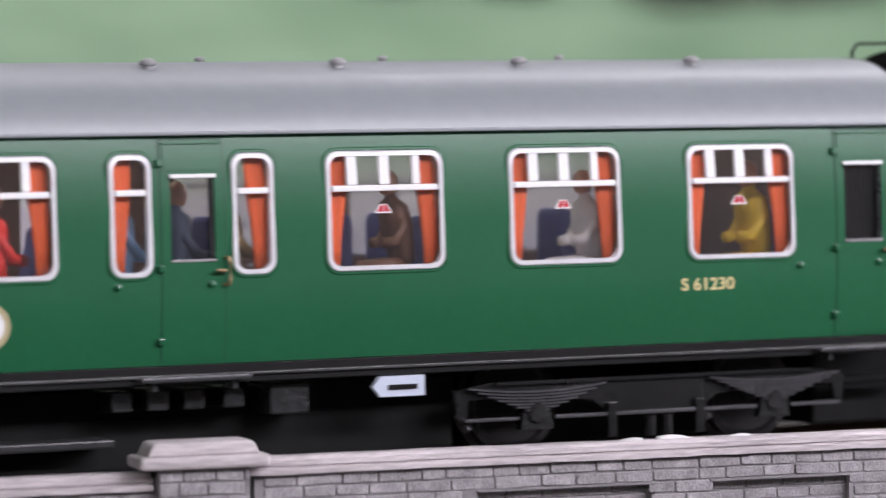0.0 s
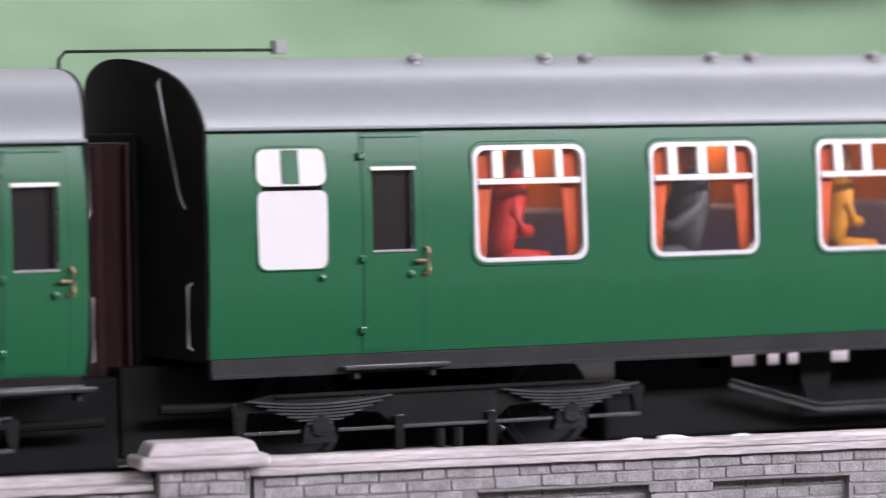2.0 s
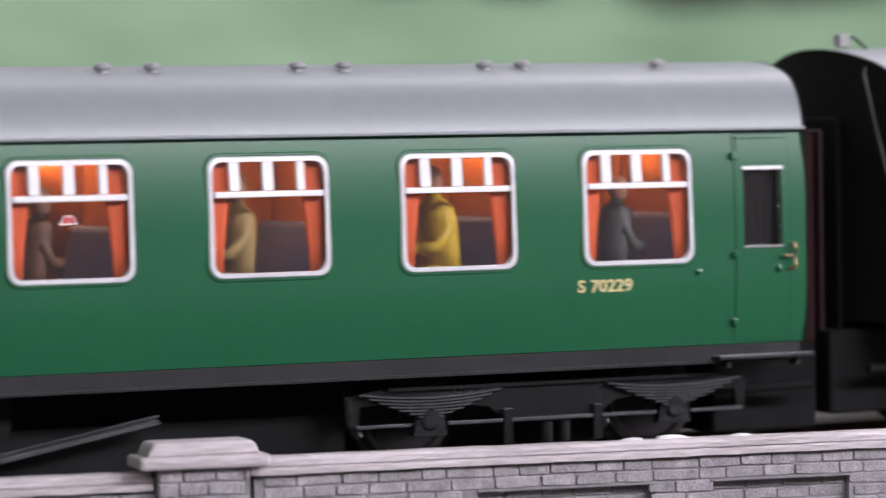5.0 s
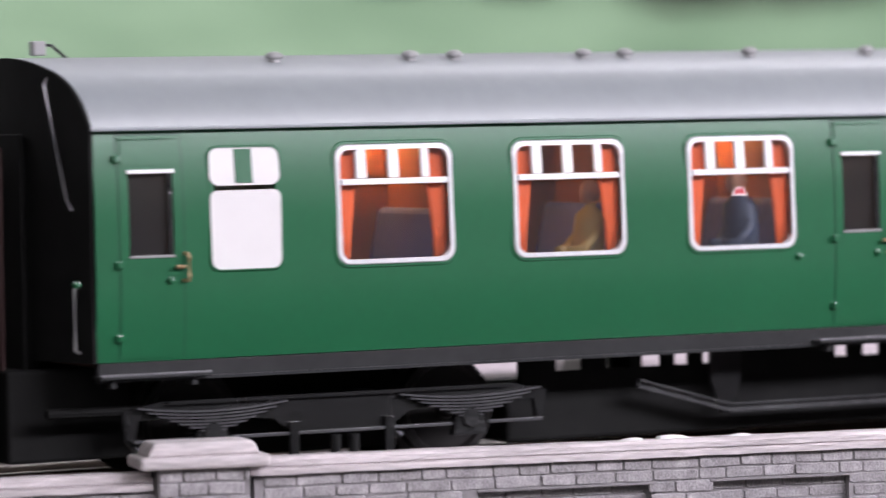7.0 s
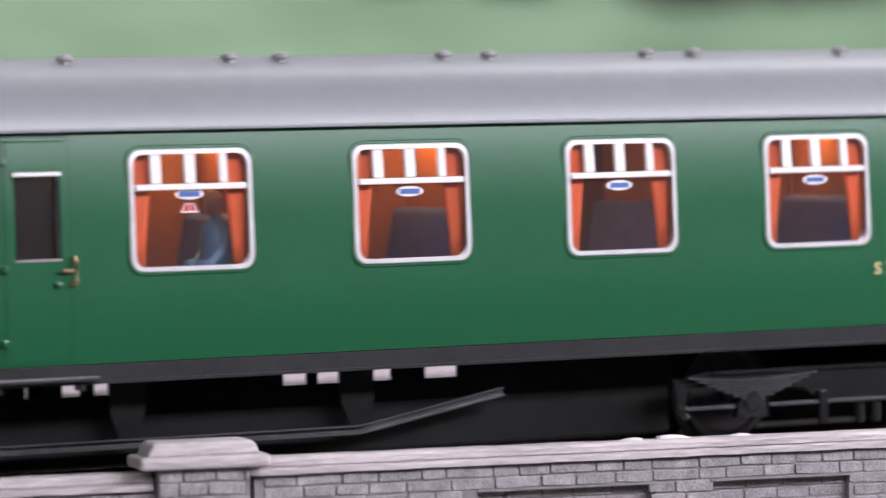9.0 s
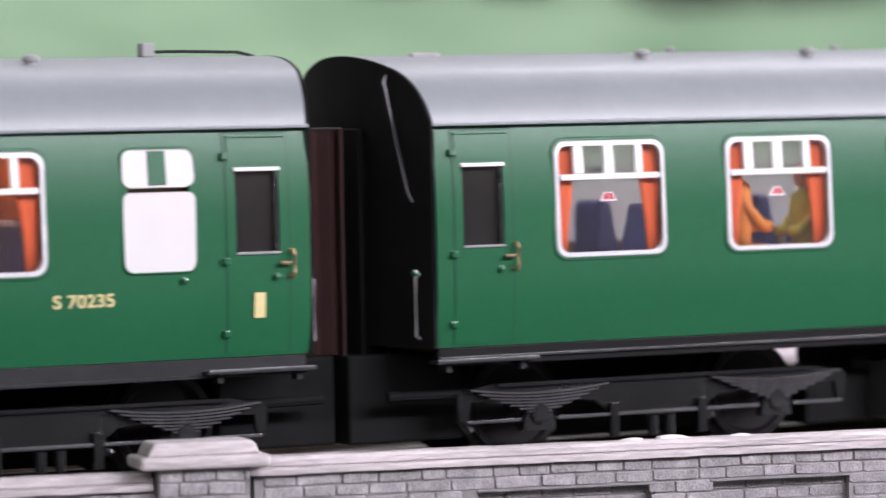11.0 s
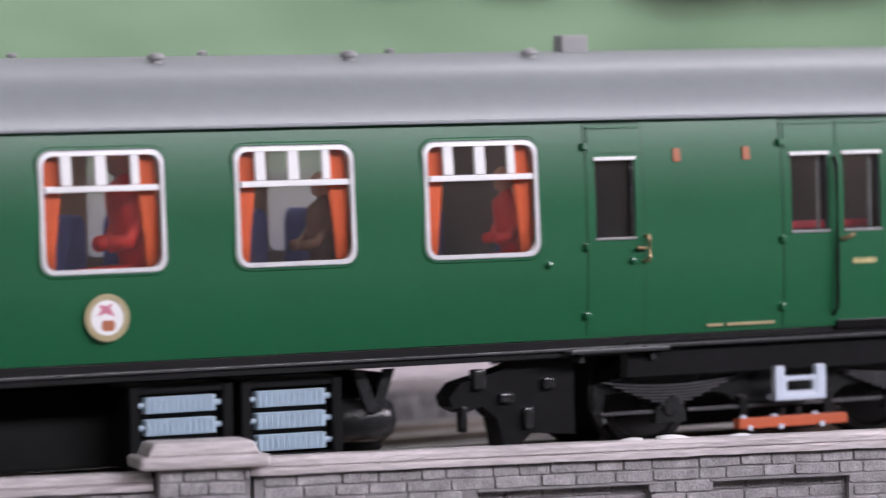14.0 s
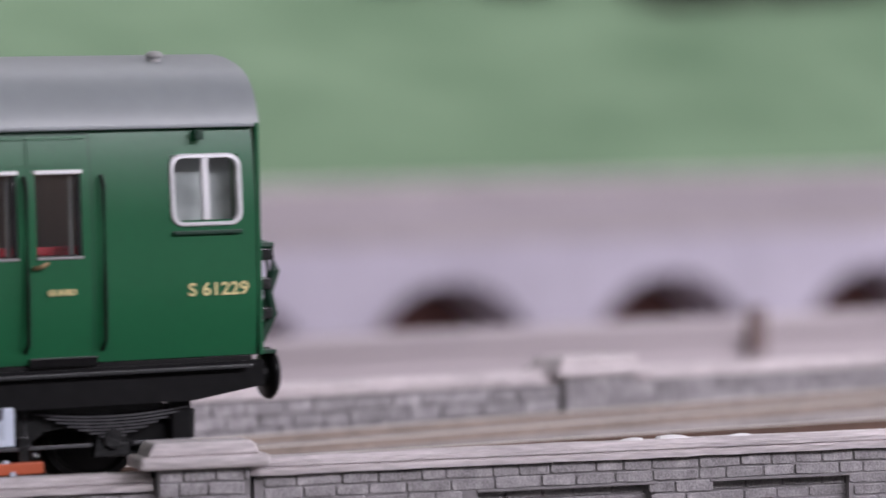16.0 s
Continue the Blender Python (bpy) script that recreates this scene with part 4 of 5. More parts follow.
    box(bm, u0 + 2, u1 - 2, -18.6, -17.4, 12.1, 12.45, 0.08)
    part("step_board", bm, SOLE, car)


def guard_end(car, s, x_door, x_guard, squares):
    """The brake compartment: a slam door, the recessed guard's door with its handrails, two small orange squares."""
    door(car, x_door, handle=False)
    g = door(car, x_guard, handle=False, hinges=False)
    bm = bmesh.new()
    box(bm, x_guard - 1.0, x_guard + 7.2, -18.75, -17.6, 13.2, 14.3, 0.1)
    conform(bm)
    part("guard_step", bm, BLACK, g)
    for q in (x_guard - 1.4, x_guard + 7.9):
        bm = bmesh.new()
        tube(bm, [(q, side_y(15.0) - 0.1, 15.0), (q, -18.75, 16.0), (q, -18.95, 22), (q, -18.95, 33.5), (q, -18.4, 34.6)], 0.27, 6)
        part("handrail", bm, BLACK, g, "black vertical handrail")
    bm = bmesh.new()
    tube(bm, [(x_guard - 0.5, -18.6, 24.4), (x_guard + 0.2, -19.2, 24.6), (x_guard + 1.1, -18.9, 24.9)], 0.25, 6)
    part("turn_handle", bm, BRASS, g)
    for q in squares:
        bm = bmesh.new()
        box(bm, q - 0.5, q + 0.5, -18.5, -18.2, 34.5, 36.1, 0.05)
        conform(bm)
        part("orange_square", bm, ORANGESQ, car)
    bm = bmesh.new()
    box(bm, x_guard - 9, x_guard + 7, -14, -13, 25.6, 26.6, 0.2)
    part("guard_shelf", bm, RED, car, "red painted ledge behind the glass")
    bm = bmesh.new()
    box(bm, x_door - 24, x_guard + 9, 8.5, 9.0, 15, 40)
    box(bm, x_guard + 8.4, x_guard + 8.9, -17, 17, 15, 40)
    part("van_partition", bm, VESTIBULE, car)
    # added fill glow inside the van
    bm = bmesh.new()
    box(bm, x_guard - 6, x_guard + 4, -6.0, -3.0, 42.0, 42.6)
    part("interior_lamp_or_fill", bm, COOLSTRIP, car)


def grids(car, x):
    """Three pale blue resistor banks in a black frame."""
    bm = bmesh.new()
    for a, b in ((x - 0.9, x + 0.3), (x + 10.8, x + 12.0)):
        box(bm, a, b, -15.6, -9, 1.4, 10.6, 0.15)
    box(bm, x - 0.9, x + 12, -15.4, -9, 9.7, 10.6)
    box(bm, x - 0.9, x + 12, -15.4, -9, 1.2, 1.9)
    box(bm, x - 0.5, x + 11.6, -13.8, -9.5, 1.5, 10)
    fr = part("resistor_frame", bm, BLACK, car, "black frame with pale blue resistor banks")
    for k in range(3):
        bm = bmesh.new()
        z = 8.3 - 2.55 * k
        box(bm, x + 1.1, x + 10.0, -15.3, -13.9, z - 0.95, z + 0.95, 0.15)
        for q in range(12):
            box(bm, x + 1.3 + q * 0.72, x + 1.6 + q * 0.72, -15.5, -15.25, z - 0.9, z + 0.9)
        bank = part("resistor_bank", bm, PALEBLUE, fr)
        bm = bmesh.new()
        for a, b in ((x + 0.3, x + 1.1), (x + 10.0, x + 10.8)):
            tube(bm, [(a, -14.8, z), (b, -14.8, z)], 0.35, 8)
        part("insulator", bm, PALEBLUE, fr)


def bracket(car, x):
    """A pale bracket over an orange shoe beam with pale bolts, on the motor bogie."""
    bm = bmesh.new()
    for a in (x, x + 6.0):
        box(bm, a, a + 1.4, -18.7, -17.7, 4.7, 9.0, 0.15)
    box(bm, x, x + 7.4, -18.7, -17.7, 4.7, 5.5, 0.15)
    ring(bm, x + 1.2, x + 6.2, 5.3, 7.7, 0.3, 0.55, -18.6, -17.8)
    box(bm, x + 0.3, x + 7.1, -17.75, -16.2, 4.8, 5.4, 0.1)
    part("pale_bracket", bm, PALEGREY, car, "pale blue-grey moulded bracket")
    bm = bmesh.new()
    box(bm, x - 4.5, x + 11.3, -17.4, -15.9, 1.4, 2.7, 0.12)
    beam = part("shoe_beam", bm, SHOE, car, "orange-brown collector shoe beam")
    for q in (x - 3.5, x + 1.0, x + 7.0):
        bm = bmesh.new()
        lathe(bm, [(0.5, 2.6), (0.5, 2.85), (0.3, 3.0)], 10, "z", (q, -16.6, 0))
        lathe(bm, [(0.35, -17.4), (0.35, -17.6)], 10, "y", (q + 0.5, 0, 1.5))
        part("bolt", bm, PALEGREY, beam)


def roof_pipe(car, pts, box_at=None):
    bm = bmesh.new()
    tube(bm, pts, 0.22, 6)
    p = part("roof_conduit", bm, BOGIE, car, "thin grey roof conduit")
    if box_at:
        bm = bmesh.new()
        x, y, z = box_at
        box(bm, x - 0.8, x + 0.8, y - 0.8, y + 0.8, z - 0.6, z + 1.1, 0.2)
        part("conduit_box", bm, VENT, p)


# motor carriage with the trailing cab
lettering(car_d, "S 61229", 111.5, 20.6, 1.45, CREAM)
lettering(car_d, "GUARD", 94.3, 21.3, 0.62, CREAM, -18.5, "door_lettering")
for q0, q1 in ((73.4, 75.6), (76.2, 83.0)):
    bars(car_d, q0, q1, 14.25, 14.6, GILT)
roundel(car_d, -6.0, 18.75)
cab(car_d, 120.2, 1)
guard_end(car_d, 1, 85.5, 93.2, (69.3, 79.2))
grids(car_d, -1.4)
grids(car_d, 12.6)
bracket(car_d, 82.5)
boxes_under(car_d, [(-59.7, -49.2, -15.2, -6, 1.6, 8.9)], SOLE, "equipment_box", "dark grey underframe equipment box")
boxes_under(car_d, [(-59.2, -49.6, -15.6, -15.1, 6.2, 6.7), (-30.5, -21.0, -14, -4, 6.4, 9.8), (-48.6, -46.5, -14.5, -9, 2.5, 7.5)], BOGIE, "equipment_box")
bm = bmesh.new()
tube(bm, [(-32, -13, 4.6), (-18, -13, 4.9)], 0.7, 8)
tube(bm, [(-34, -12, 6.0), (-18, -12, 6.0)], 0.35, 6)
part("air_reservoir", bm, BLACK, car_d)
bm = bmesh.new()
lathe(bm, [(0.4, 25.0), (2.6, 25.6), (2.8, 31.5), (2.2, 32.6), (0.3, 33)], 14, "x", (0, -11.5, 5.0))
part("air_cylinder", bm, BOGIE, car_d, "dark cylinder under the floor", smooth=True)
bm = bmesh.new()
prism(bm, [(26.5, 11.0), (28.0, 11.0), (29.3, 7.4), (30.6, 11.0), (32.0, 11.0), (30.2, 6.0), (28.4, 6.0)], "y", -14.8, -14.2)
part("v_hanger", bm, BOGIE, car_d, "grey V-shaped hanger")
bm = bmesh.new()
prism(bm, [(39.0, 7.2), (40.5, 8.8), (44, 9.6), (50, 11.2), (56, 11.2), (56, 2), (50, 2.4), (48.5, 1.2), (46.2, 1.0), (45.4, 4.4), (43.5, 6.0), (41.0, 5.2), (39.4, 6.0)], "y", -15.2, -11.5)
part("traction_gear", bm, BLACK, car_d, "black moulded traction gear")
for q0, q1, z0, z1 in ((40.2, 41.1, 3.0, 6.2), (42.0, 43.6, 8.0, 10.4), (45.6, 47.4, 6.2, 7.4), (48.8, 50.0, 3.0, 5.6), (51.5, 53.0, 7.6, 9.0)):
    boxes_under(car_d, [(q0, q1, -15.9, -14.4, z0, z1)], BOGIE, "gear_lug")
boxes_under(car_d, [(110.4, 112.9, -15.4, -13.6, 0.8, 8.8), (103.5, 110.6, -14.0, -13.2, 2.4, 8.0)], BLACK, "guard_iron")
for q in (90.0, 97.6):
    boxes_under(car_d, [(q, q + 0.7, -17.2, -16.8, 25.6, 34.6)], VENT, "droplight_stile")
boxes_under(car_d, [(61.8, 65.6, -3.6, -1.4, 47.2, 50.3)], VENT, "roof_exhaust_box", "grey roof box")
boxes_under(car_d, [(-121.5, -117.5, -4.5, -3.6, 46.9, 48.6)], VENT, "roof_rib")
for x, f, c, kw in ((-81.3, 1, "rust", {"big": 1.2, "lean": -0.15}), (-71.0, -1, "lime", {"big": 0.95}), (-56.0, 1, "brown", {"lean": 0.4, "big": 1.15, "up": 2.0}), (-31.0, 1, "brown", {}), (0.8, -1, "red", {"big": 1.38, "lean": 0.6}), (24.0, -1, "brown", {}), (49.7, -1, "red", {"lean": 0.5}), (-106, 1, "orange", {"y": 9})):
    figurine(car_d, x, f, c, **kw)

# leading motor carriage
lettering(car_a, "S 61230", 92.9, 20.0, 1.45, CREAM)
roundel(car_a, 3.1, 18.8)
cab(car_a, -120.2, -1)
guard_end(car_a, -1, -91.0, -98.8, (-69.3, -79.2))
grids(car_a, -12.0)
grids(car_a, -26.0)
boxes_under(car_a, [(39.0, 44.0, -15.4, -9, 7.2, 10.9)], BOGIE, "equipment_box", "grey equipment box under the solebar")
boxes_under(car_a, [(0.0, 20, -14, -6, 4.2, 5.2)], SOLE, "equipment_box")
for q in (19.5, 24, 28.5, 33.5):
    boxes_under(car_a, [(q, q + 2.6, -14.5, -8, 8.2, 10.6)], BOGIE, "junction_box")
bm = bmesh.new()
prism(bm, [(51.2, 10.0), (52.2, 11.2), (58.0, 11.2), (58.0, 8.8), (52.2, 8.8)], "y", -17.6, -16.8)
tag = part("hanging_label", bm, PALEGREY, car_a, "white label under the solebar")
bm = bmesh.new()
box(bm, 53.2, 57.0, -17.75, -17.55, 9.6, 10.2)
part("label_bar", bm, BLACK, tag)
for x, f, c, kw in ((57.8, -1, "brown", {"lean": 0.6, "up": 2.2}), (83.5, -1, "white", {"lean": 0.3, "up": 1.8}), (107.3, -1, "yellow", {"lean": 0.4, "big": 1.1}), (21.3, 1, "blue", {}), (28.5, 1, "navy", {}), (34.8, 1, "tan", {}), (6.0, 1, "red", {})):
    figurine(car_a, x, f, c, **kw)

# trailers
lettering(car_b, "S 70229", 91.5, 20.6, 1.45, CREAM)
truss(car_b, -50.5, 39, -37.5, 19)
roof_pipe(car_b, [(-134.4, -1, 44.5), (-134.3, -1, 48.3), (-133.5, -1, 49.2), (-123, -1, 49.3), (-106, -1, 49.3)], (-106, -1, 49.4))
for x, f, c, kw in ((-83.4, 1, "red", {"lean": 0.9, "big": 1.2, "up": 2.2}), (-57.0, -1, "grey", {"lean": -0.5, "big": 1.25, "up": 2.0}), (-35.6, 1, "orange", {"lean": 0.6, "big": 1.1, "up": 2.4}), (23.5, 1, "brown", {"lean": 0.5}), (49.5, -1, "tan", {"big": 1.1}), (76.6, -1, "yellow", {"lean": 0.5, "big": 1.15}), (99.5, 1, "grey", {"lean": 0.3})):
    figurine(car_b, x, f, c, **kw)
figurine(car_b, 95.6, 1, "orange", y=-6)

lettering(car_c, "S 70235", 88.1, 20.02, 1.45, CREAM)
bars(car_c, 112.9, 114.3, 18.0, 20.9, CREAM, "cream_panel")
truss(car_c, -53, 38, -40, 18.8)
roof_pipe(car_c, [(107.6, -1, 48.9), (112, -1, 48.95), (119.5, -1, 48.8), (121.5, -1, 48.3)], (107.6, -1, 48.9))
roof_pipe(car_c, [(-126.0, -1, 49.8), (-124.5, -1.5, 49.8), (-122.8, -2, 48.2)], (-126.0, -1, 49.2))
for x, f, c, kw in ((-59.7, -1, "tan", {"lean": -0.2, "up": -0.4}), (-37.4, -1, "navy", {"lean": 0.25, "big": 1.12, "up": -0.6}), (1.0, -1, "blue", {"lean": 0.1, "up": -0.4})):
    figurine(car_c, x, f, c, **kw)


# ---------------------------------------------------------------- room
def slab(name, x0, x1, y0, y1, z0, z1, material, label=""):
    bm = bmesh.new()
    box(bm, x0, x1, y0, y1, z0, z1)
    ob = part(name, bm, material, None, label, scale=1)
    return tagged(ob, kind="structure")


slab("floor", -3.0, 4.0, -2.0, 2.8, -0.1, 0.0, CARPET)
slab("ceiling", -3.0, 4.0, -2.0, 2.8, 2.5, 2.6, ROOMWALL)
slab("wall_south", -3.0, 4.0, -2.1, -2.0, 0.0, 2.5, ROOMWALL)
slab("wall_north", -3.0, 4.0, 2.8, 2.9, 0.0, 2.5, ROOMWALL)
slab("wall_west", -3.1, -3.0, -2.1, 2.9, 0.0, 2.5, ROOMWALL)
slab("wall_east", 4.0, 4.1, -2.1, 2.9, 0.0, 2.5, ROOMWALL)
fixture = None
for lx, ly in REAR_LAMPS:
    if fixture is None:
        bm = bmesh.new()
        box(bm, -0.62, 0.62, -0.13, 0.13, -0.02, 0.06, 0.01)
        fixture = new("ceiling_light")
        tagged(fixture, "white ceiling light fitting with a glowing diffuser", "ceiling light", "ceiling lights")
        part("housing", bm, WHITE, fixture, scale=1)
        bm = bmesh.new()
        box(bm, -0.6, 0.6, -0.11, 0.11, -0.05, -0.021, 0.008)
        part("diffuser", bm, glow, fixture, scale=1)
        fixture.matrix_basis = pose(lx, ly, LAMP_Z)
    else:
        copy_thing(fixture, pose(lx, ly, LAMP_Z))

# unseen fixtures added to carry the front light on the train
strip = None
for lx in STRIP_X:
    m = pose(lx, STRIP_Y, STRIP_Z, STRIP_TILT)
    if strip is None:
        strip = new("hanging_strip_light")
        tagged(strip, "added unseen white strip light above the layout edge", "strip light", "strip lights")
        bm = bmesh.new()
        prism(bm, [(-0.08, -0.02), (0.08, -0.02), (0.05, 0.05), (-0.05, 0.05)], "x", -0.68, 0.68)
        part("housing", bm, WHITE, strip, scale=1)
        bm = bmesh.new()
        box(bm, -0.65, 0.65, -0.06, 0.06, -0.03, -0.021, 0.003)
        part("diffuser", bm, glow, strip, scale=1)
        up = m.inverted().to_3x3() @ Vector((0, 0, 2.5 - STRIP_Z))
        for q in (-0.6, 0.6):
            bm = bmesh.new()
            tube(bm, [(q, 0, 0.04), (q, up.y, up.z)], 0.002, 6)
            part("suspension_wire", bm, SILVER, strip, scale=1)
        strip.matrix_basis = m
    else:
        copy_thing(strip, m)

# baseboard on a timber frame
base = new("baseboard")
tagged(base, "timber layout baseboard with painted scenic top", "baseboard")
bm = bmesh.new()
box(bm, -1200, 2200, -150, 1900, -128, -110)
ob = part("board", bm, BOARD, base)
bm = bmesh.new()
for x in (-1150, 400, 2100):
    for y in (-120, 1850):
        box(bm, x - 25, x + 25, y - 25, y + 25, -1000, -128)
for y in (-135, 1875):
    box(bm, -1200, 2200, y - 12, y + 12, -200, -128)
part("timber_frame", bm, PINE, base)
base.matrix_basis = Matrix.Translation((0, 0, RAIL))

# ---------------------------------------------------------------- track bed
WALL_A = radians(-11.55)
wall_m = Matrix.Translation((187.9 * MM, -30.2 * MM, RAIL)) @ Matrix.Rotation(WALL_A, 4, "Z")

bm = bmesh.new()
prism(bm, [(-1000, -27), (150, -24), (520, -97), (1400, -97), (1400, 200), (430, 130), (220, 75), (-1000, 62)], "z", -110, -5.0)
ob = part("viaduct_deck", bm, BALLAST)
ob.location = (0, 0, RAIL)
tagged(ob, "grey track bed on the viaduct", kind="structure")


def track(m, x0, x1, label, bed=-3.1, tone=None):
    """Two rails on sleepers in a ballast bed."""
    tr = new("track")
    tagged(tr, label, "railway track", "railway tracks")
    tr.matrix_basis = m
    bm = bmesh.new()
    prism(bm, [(-17, -5.0), (-13.5, bed), (13.5, bed), (17, -5.0)], "x", x0, x1)
    part("ballast_bed", bm, BALLAST, tr)
    for y in (-8.25, 8.25):
        bm = bmesh.new()
        prism(bm, [(y - 1.0, -2.4), (y + 1.0, -2.4), (y + 1.0, -2.1), (y + 0.25, -1.8), (y + 0.25, -0.7), (y + 0.45, -0.5), (y + 0.45, -0.12), (y - 0.45, -0.12), (y - 0.45, -0.5), (y - 0.25, -0.7), (y - 0.25, -1.8), (y - 1.0, -2.1)], "x", x0, x1)
        r = part("rail", bm, tone or RAILMAT, tr)
        bm = bmesh.new()
        box(bm, x0, x1, y - 0.4, y + 0.4, -0.12, 0.0)
        part("rail_head", bm, RAILTOP, r)
    bm = bmesh.new()
    n = int((x1 - x0) / 9)
    for k in range(n):
        x = x0 + 4 + k * 9 + random.uniform(-0.4, 0.4)
        box(bm, x - 1.7, x + 1.7, -15, 15, -3.3, -2.4)
    sl = part("sleepers", bm, SLEEPER, tr)
    tagged(sl, kind="stuff")
    return tr


OLDRAIL = mat("weathered_rail", (0.34, 0.28, 0.24), 0.45, 0.3, var=0.3, scale=400)
track(Matrix.Translation((0, 0, RAIL)), -1000, 1300, "model railway track with brown sleepers under the train")
track(Matrix.Translation((236 * MM, 46.5 * MM, RAIL - 0.0012)) @ Matrix.Rotation(radians(8.3), 4, "Z"), -60, 900, "second railway track beside the back parapet", bed=-1.2, tone=OLDRAIL)


# ---------------------------------------------------------------- parapets
def stone_rows(parent, u0, u1, rows, y, z_top, h, lo, hi, recess=(), depth=0.14, seed=3):
    """Courses of separate stones on a wall face; recess: stretches that lie back below a lintel."""
    rng = random.Random(seed)
    for r in range(rows):
        z1 = z_top - r * h
        u = u0 - rng.uniform(0, lo)
        while u < u1:
            w = rng.uniform(lo, hi)
            a, b = max(u, u0) + 0.05, min(u + w, u1) - 0.05
            u += w
            if b - a < 0.6:
                continue
            back = any(q0 < (a + b) / 2 < q1 for q0, q1 in recess) and r >= 2
            yy = y + (1.1 if back else 0) - rng.uniform(0, 0.12)
            bm = bmesh.new()
            j = [rng.uniform(-0.08, 0.08) for _ in range(4)]
            front = [(a + 0.15, z1 - h + 0.30 + j[0]), (a + 0.4, z1 - h + 0.16 + j[0]), (b - 0.4, z1 - h + 0.16 + j[1]), (b - 0.15, z1 - h + 0.26 + j[1]), (b - 0.15, z1 - 0.26 + j[2]), (b - 0.4, z1 - 0.15 + j[2]), (a + 0.4, z1 - 0.15 + j[3]), (a + 0.15, z1 - 0.26 + j[3])]
            rim = [(p[0] + (-0.1 if p[0] < (a + b) / 2 else 0.1), p[1] + (-0.08 if p[1] < z1 - h / 2 else 0.08)) for p in front]
            vf = [bm.verts.new((p[0], yy - depth, p[1])) for p in front]
            vr = [bm.verts.new((p[0], yy - depth + 0.12, p[1])) for p in rim]
            vb = [bm.verts.new((p[0], yy + 0.05, p[1])) for p in rim]
            bm.faces.new(vf)
            bm.faces.new(vb[::-1])
            for k in range(8):
                bm.faces.new([vf[k], vf[(k + 1) % 8], vr[(k + 1) % 8], vr[k]])
                bm.faces.new([vr[k], vr[(k + 1) % 8], vb[(k + 1) % 8], vb[k]])
            part("stone", bm, STONE, parent)


def coping(bm, u0, u1, z, y0, y1, seed=1):
    """A two-stepped coping with a slightly ragged front edge."""
    rng = random.Random(seed)
    n = max(2, int((u1 - u0) / 3))
    rings = []
    for k in range(n + 1):
        u = u0 + (u1 - u0) * k / n
        e = lambda: rng.uniform(-0.07, 0.07)
        sec = [(y0 + 0.3, z - 1.95), (y0 - 0.7 + e(), z - 1.9 + e()), (y0 - 0.75 + e(), z - 1.3 + e()), (y0 - 0.2 + e(), z - 1.2 + e()), (y0 + 0.1, z - 1.05), (y0 - 0.3 + e(), z - 0.95), (y0 - 0.3 + e(), z - 0.5 + e()), (y0 + 0.5, z - 0.42 + e()), (y0 + 0.6, z + e() * 0.6), (y1 - 0.3, z + e() * 0.6), (y1 + 0.3, z - 1.0), (y1 + 0.3, z - 1.95)]
        rings.append([bm.verts.new((u, p[0], p[1])) for p in sec])
    m = len(rings[0])
    for a, b in zip(rings, rings[1:]):
        for k in range(m):
            bm.faces.new([a[k], b[k], b[(k + 1) % m], a[(k + 1) % m]])
    bm.faces.new(rings[0])
    bm.faces.new(rings[-1][::-1])


def pillar(name, m, label, w, d, z_top, z_low, seed):
    pl = new(name)
    pl.matrix_basis = m
    tagged(pl, label, "parapet pillar", "parapet pillars")
    bm = bmesh.new()
    box(bm, 2.2, w - 2.2, 0.4, d - 0.4, z_low, z_top - 2.6)
    part("core", bm, JOINT, pl)
    bm = bmesh.new()
    box(bm, 0, w, -0.9, d + 0.9, z_top - 2.9, z_top - 1.5, 0.4)
    part("lower_cap", bm, COPING, pl)
    bm = bmesh.new()
    prism(bm, [(1.0, z_top - 1.5), (w - 1.0, z_top - 1.5), (w - 1.6, z_top - 0.2), (w - 2.0, z_top), (2.0, z_top), (1.6, z_top - 0.2)], "y", 0.1, d - 0.1)
    bmesh.ops.bevel(bm, geom=list(bm.edges), offset=0.2, segments=1, affect="EDGES")
    part("upper_cap", bm, COPING, pl)
    stone_rows(pl, 2.2, w - 2.2, 9, 0.4, z_top - 2.9, 1.55, 2.6, 5.0, seed=seed)
    return pl


front = new("front_parapet")
front.matrix_basis = wall_m
tagged(front, "grey printed stone parapet wall with pale coping", "parapet wall", kind="structure")
bm = bmesh.new()
for a, b in ((-2, 24.0), (45.3, 52.0), (69.2, 330)):
    box(bm, a, b, 0.15, 3.6, -108, 1.7)
for a, b in ((24.0, 45.3), (52.0, 69.2)):
    box(bm, a, b, 0.15, 3.6, -1.2, 1.7)
    box(bm, a, b, 1.25, 3.6, -108, -1.2)
box(bm, -50, -12, 0.15, 3.6, -108, 0.4)
part("wall_core", bm, JOINT, front)
bm = bmesh.new()
coping(bm, -2.6, 330, 3.5, 0.0, 3.6)
part("coping", bm, COPING, front, "pale stepped coping")
bm = bmesh.new()
coping(bm, -50, -13.6, 2.35, 0.0, 3.6, 2)
part("coping", bm, COPING, front, "pale stepped coping")
stone_rows(front, -1, 96, 7, 0.15, 1.5, 1.36, 2.8, 5.8, recess=((24.0, 45.3), (52.0, 69.2)))
stone_rows(front, -46, -13, 6, 0.15, 0.2, 1.36, 2.8, 5.8, seed=8)
# lintel strips in darker mortar grey, drawing in the recess's top shadow
bm = bmesh.new()
for a, b in ((24.0, 45.3), (52.0, 69.2)):
    box(bm, a - 0.1, b + 0.1, -0.2, 0.4, -1.5, -1.2, 0.05)
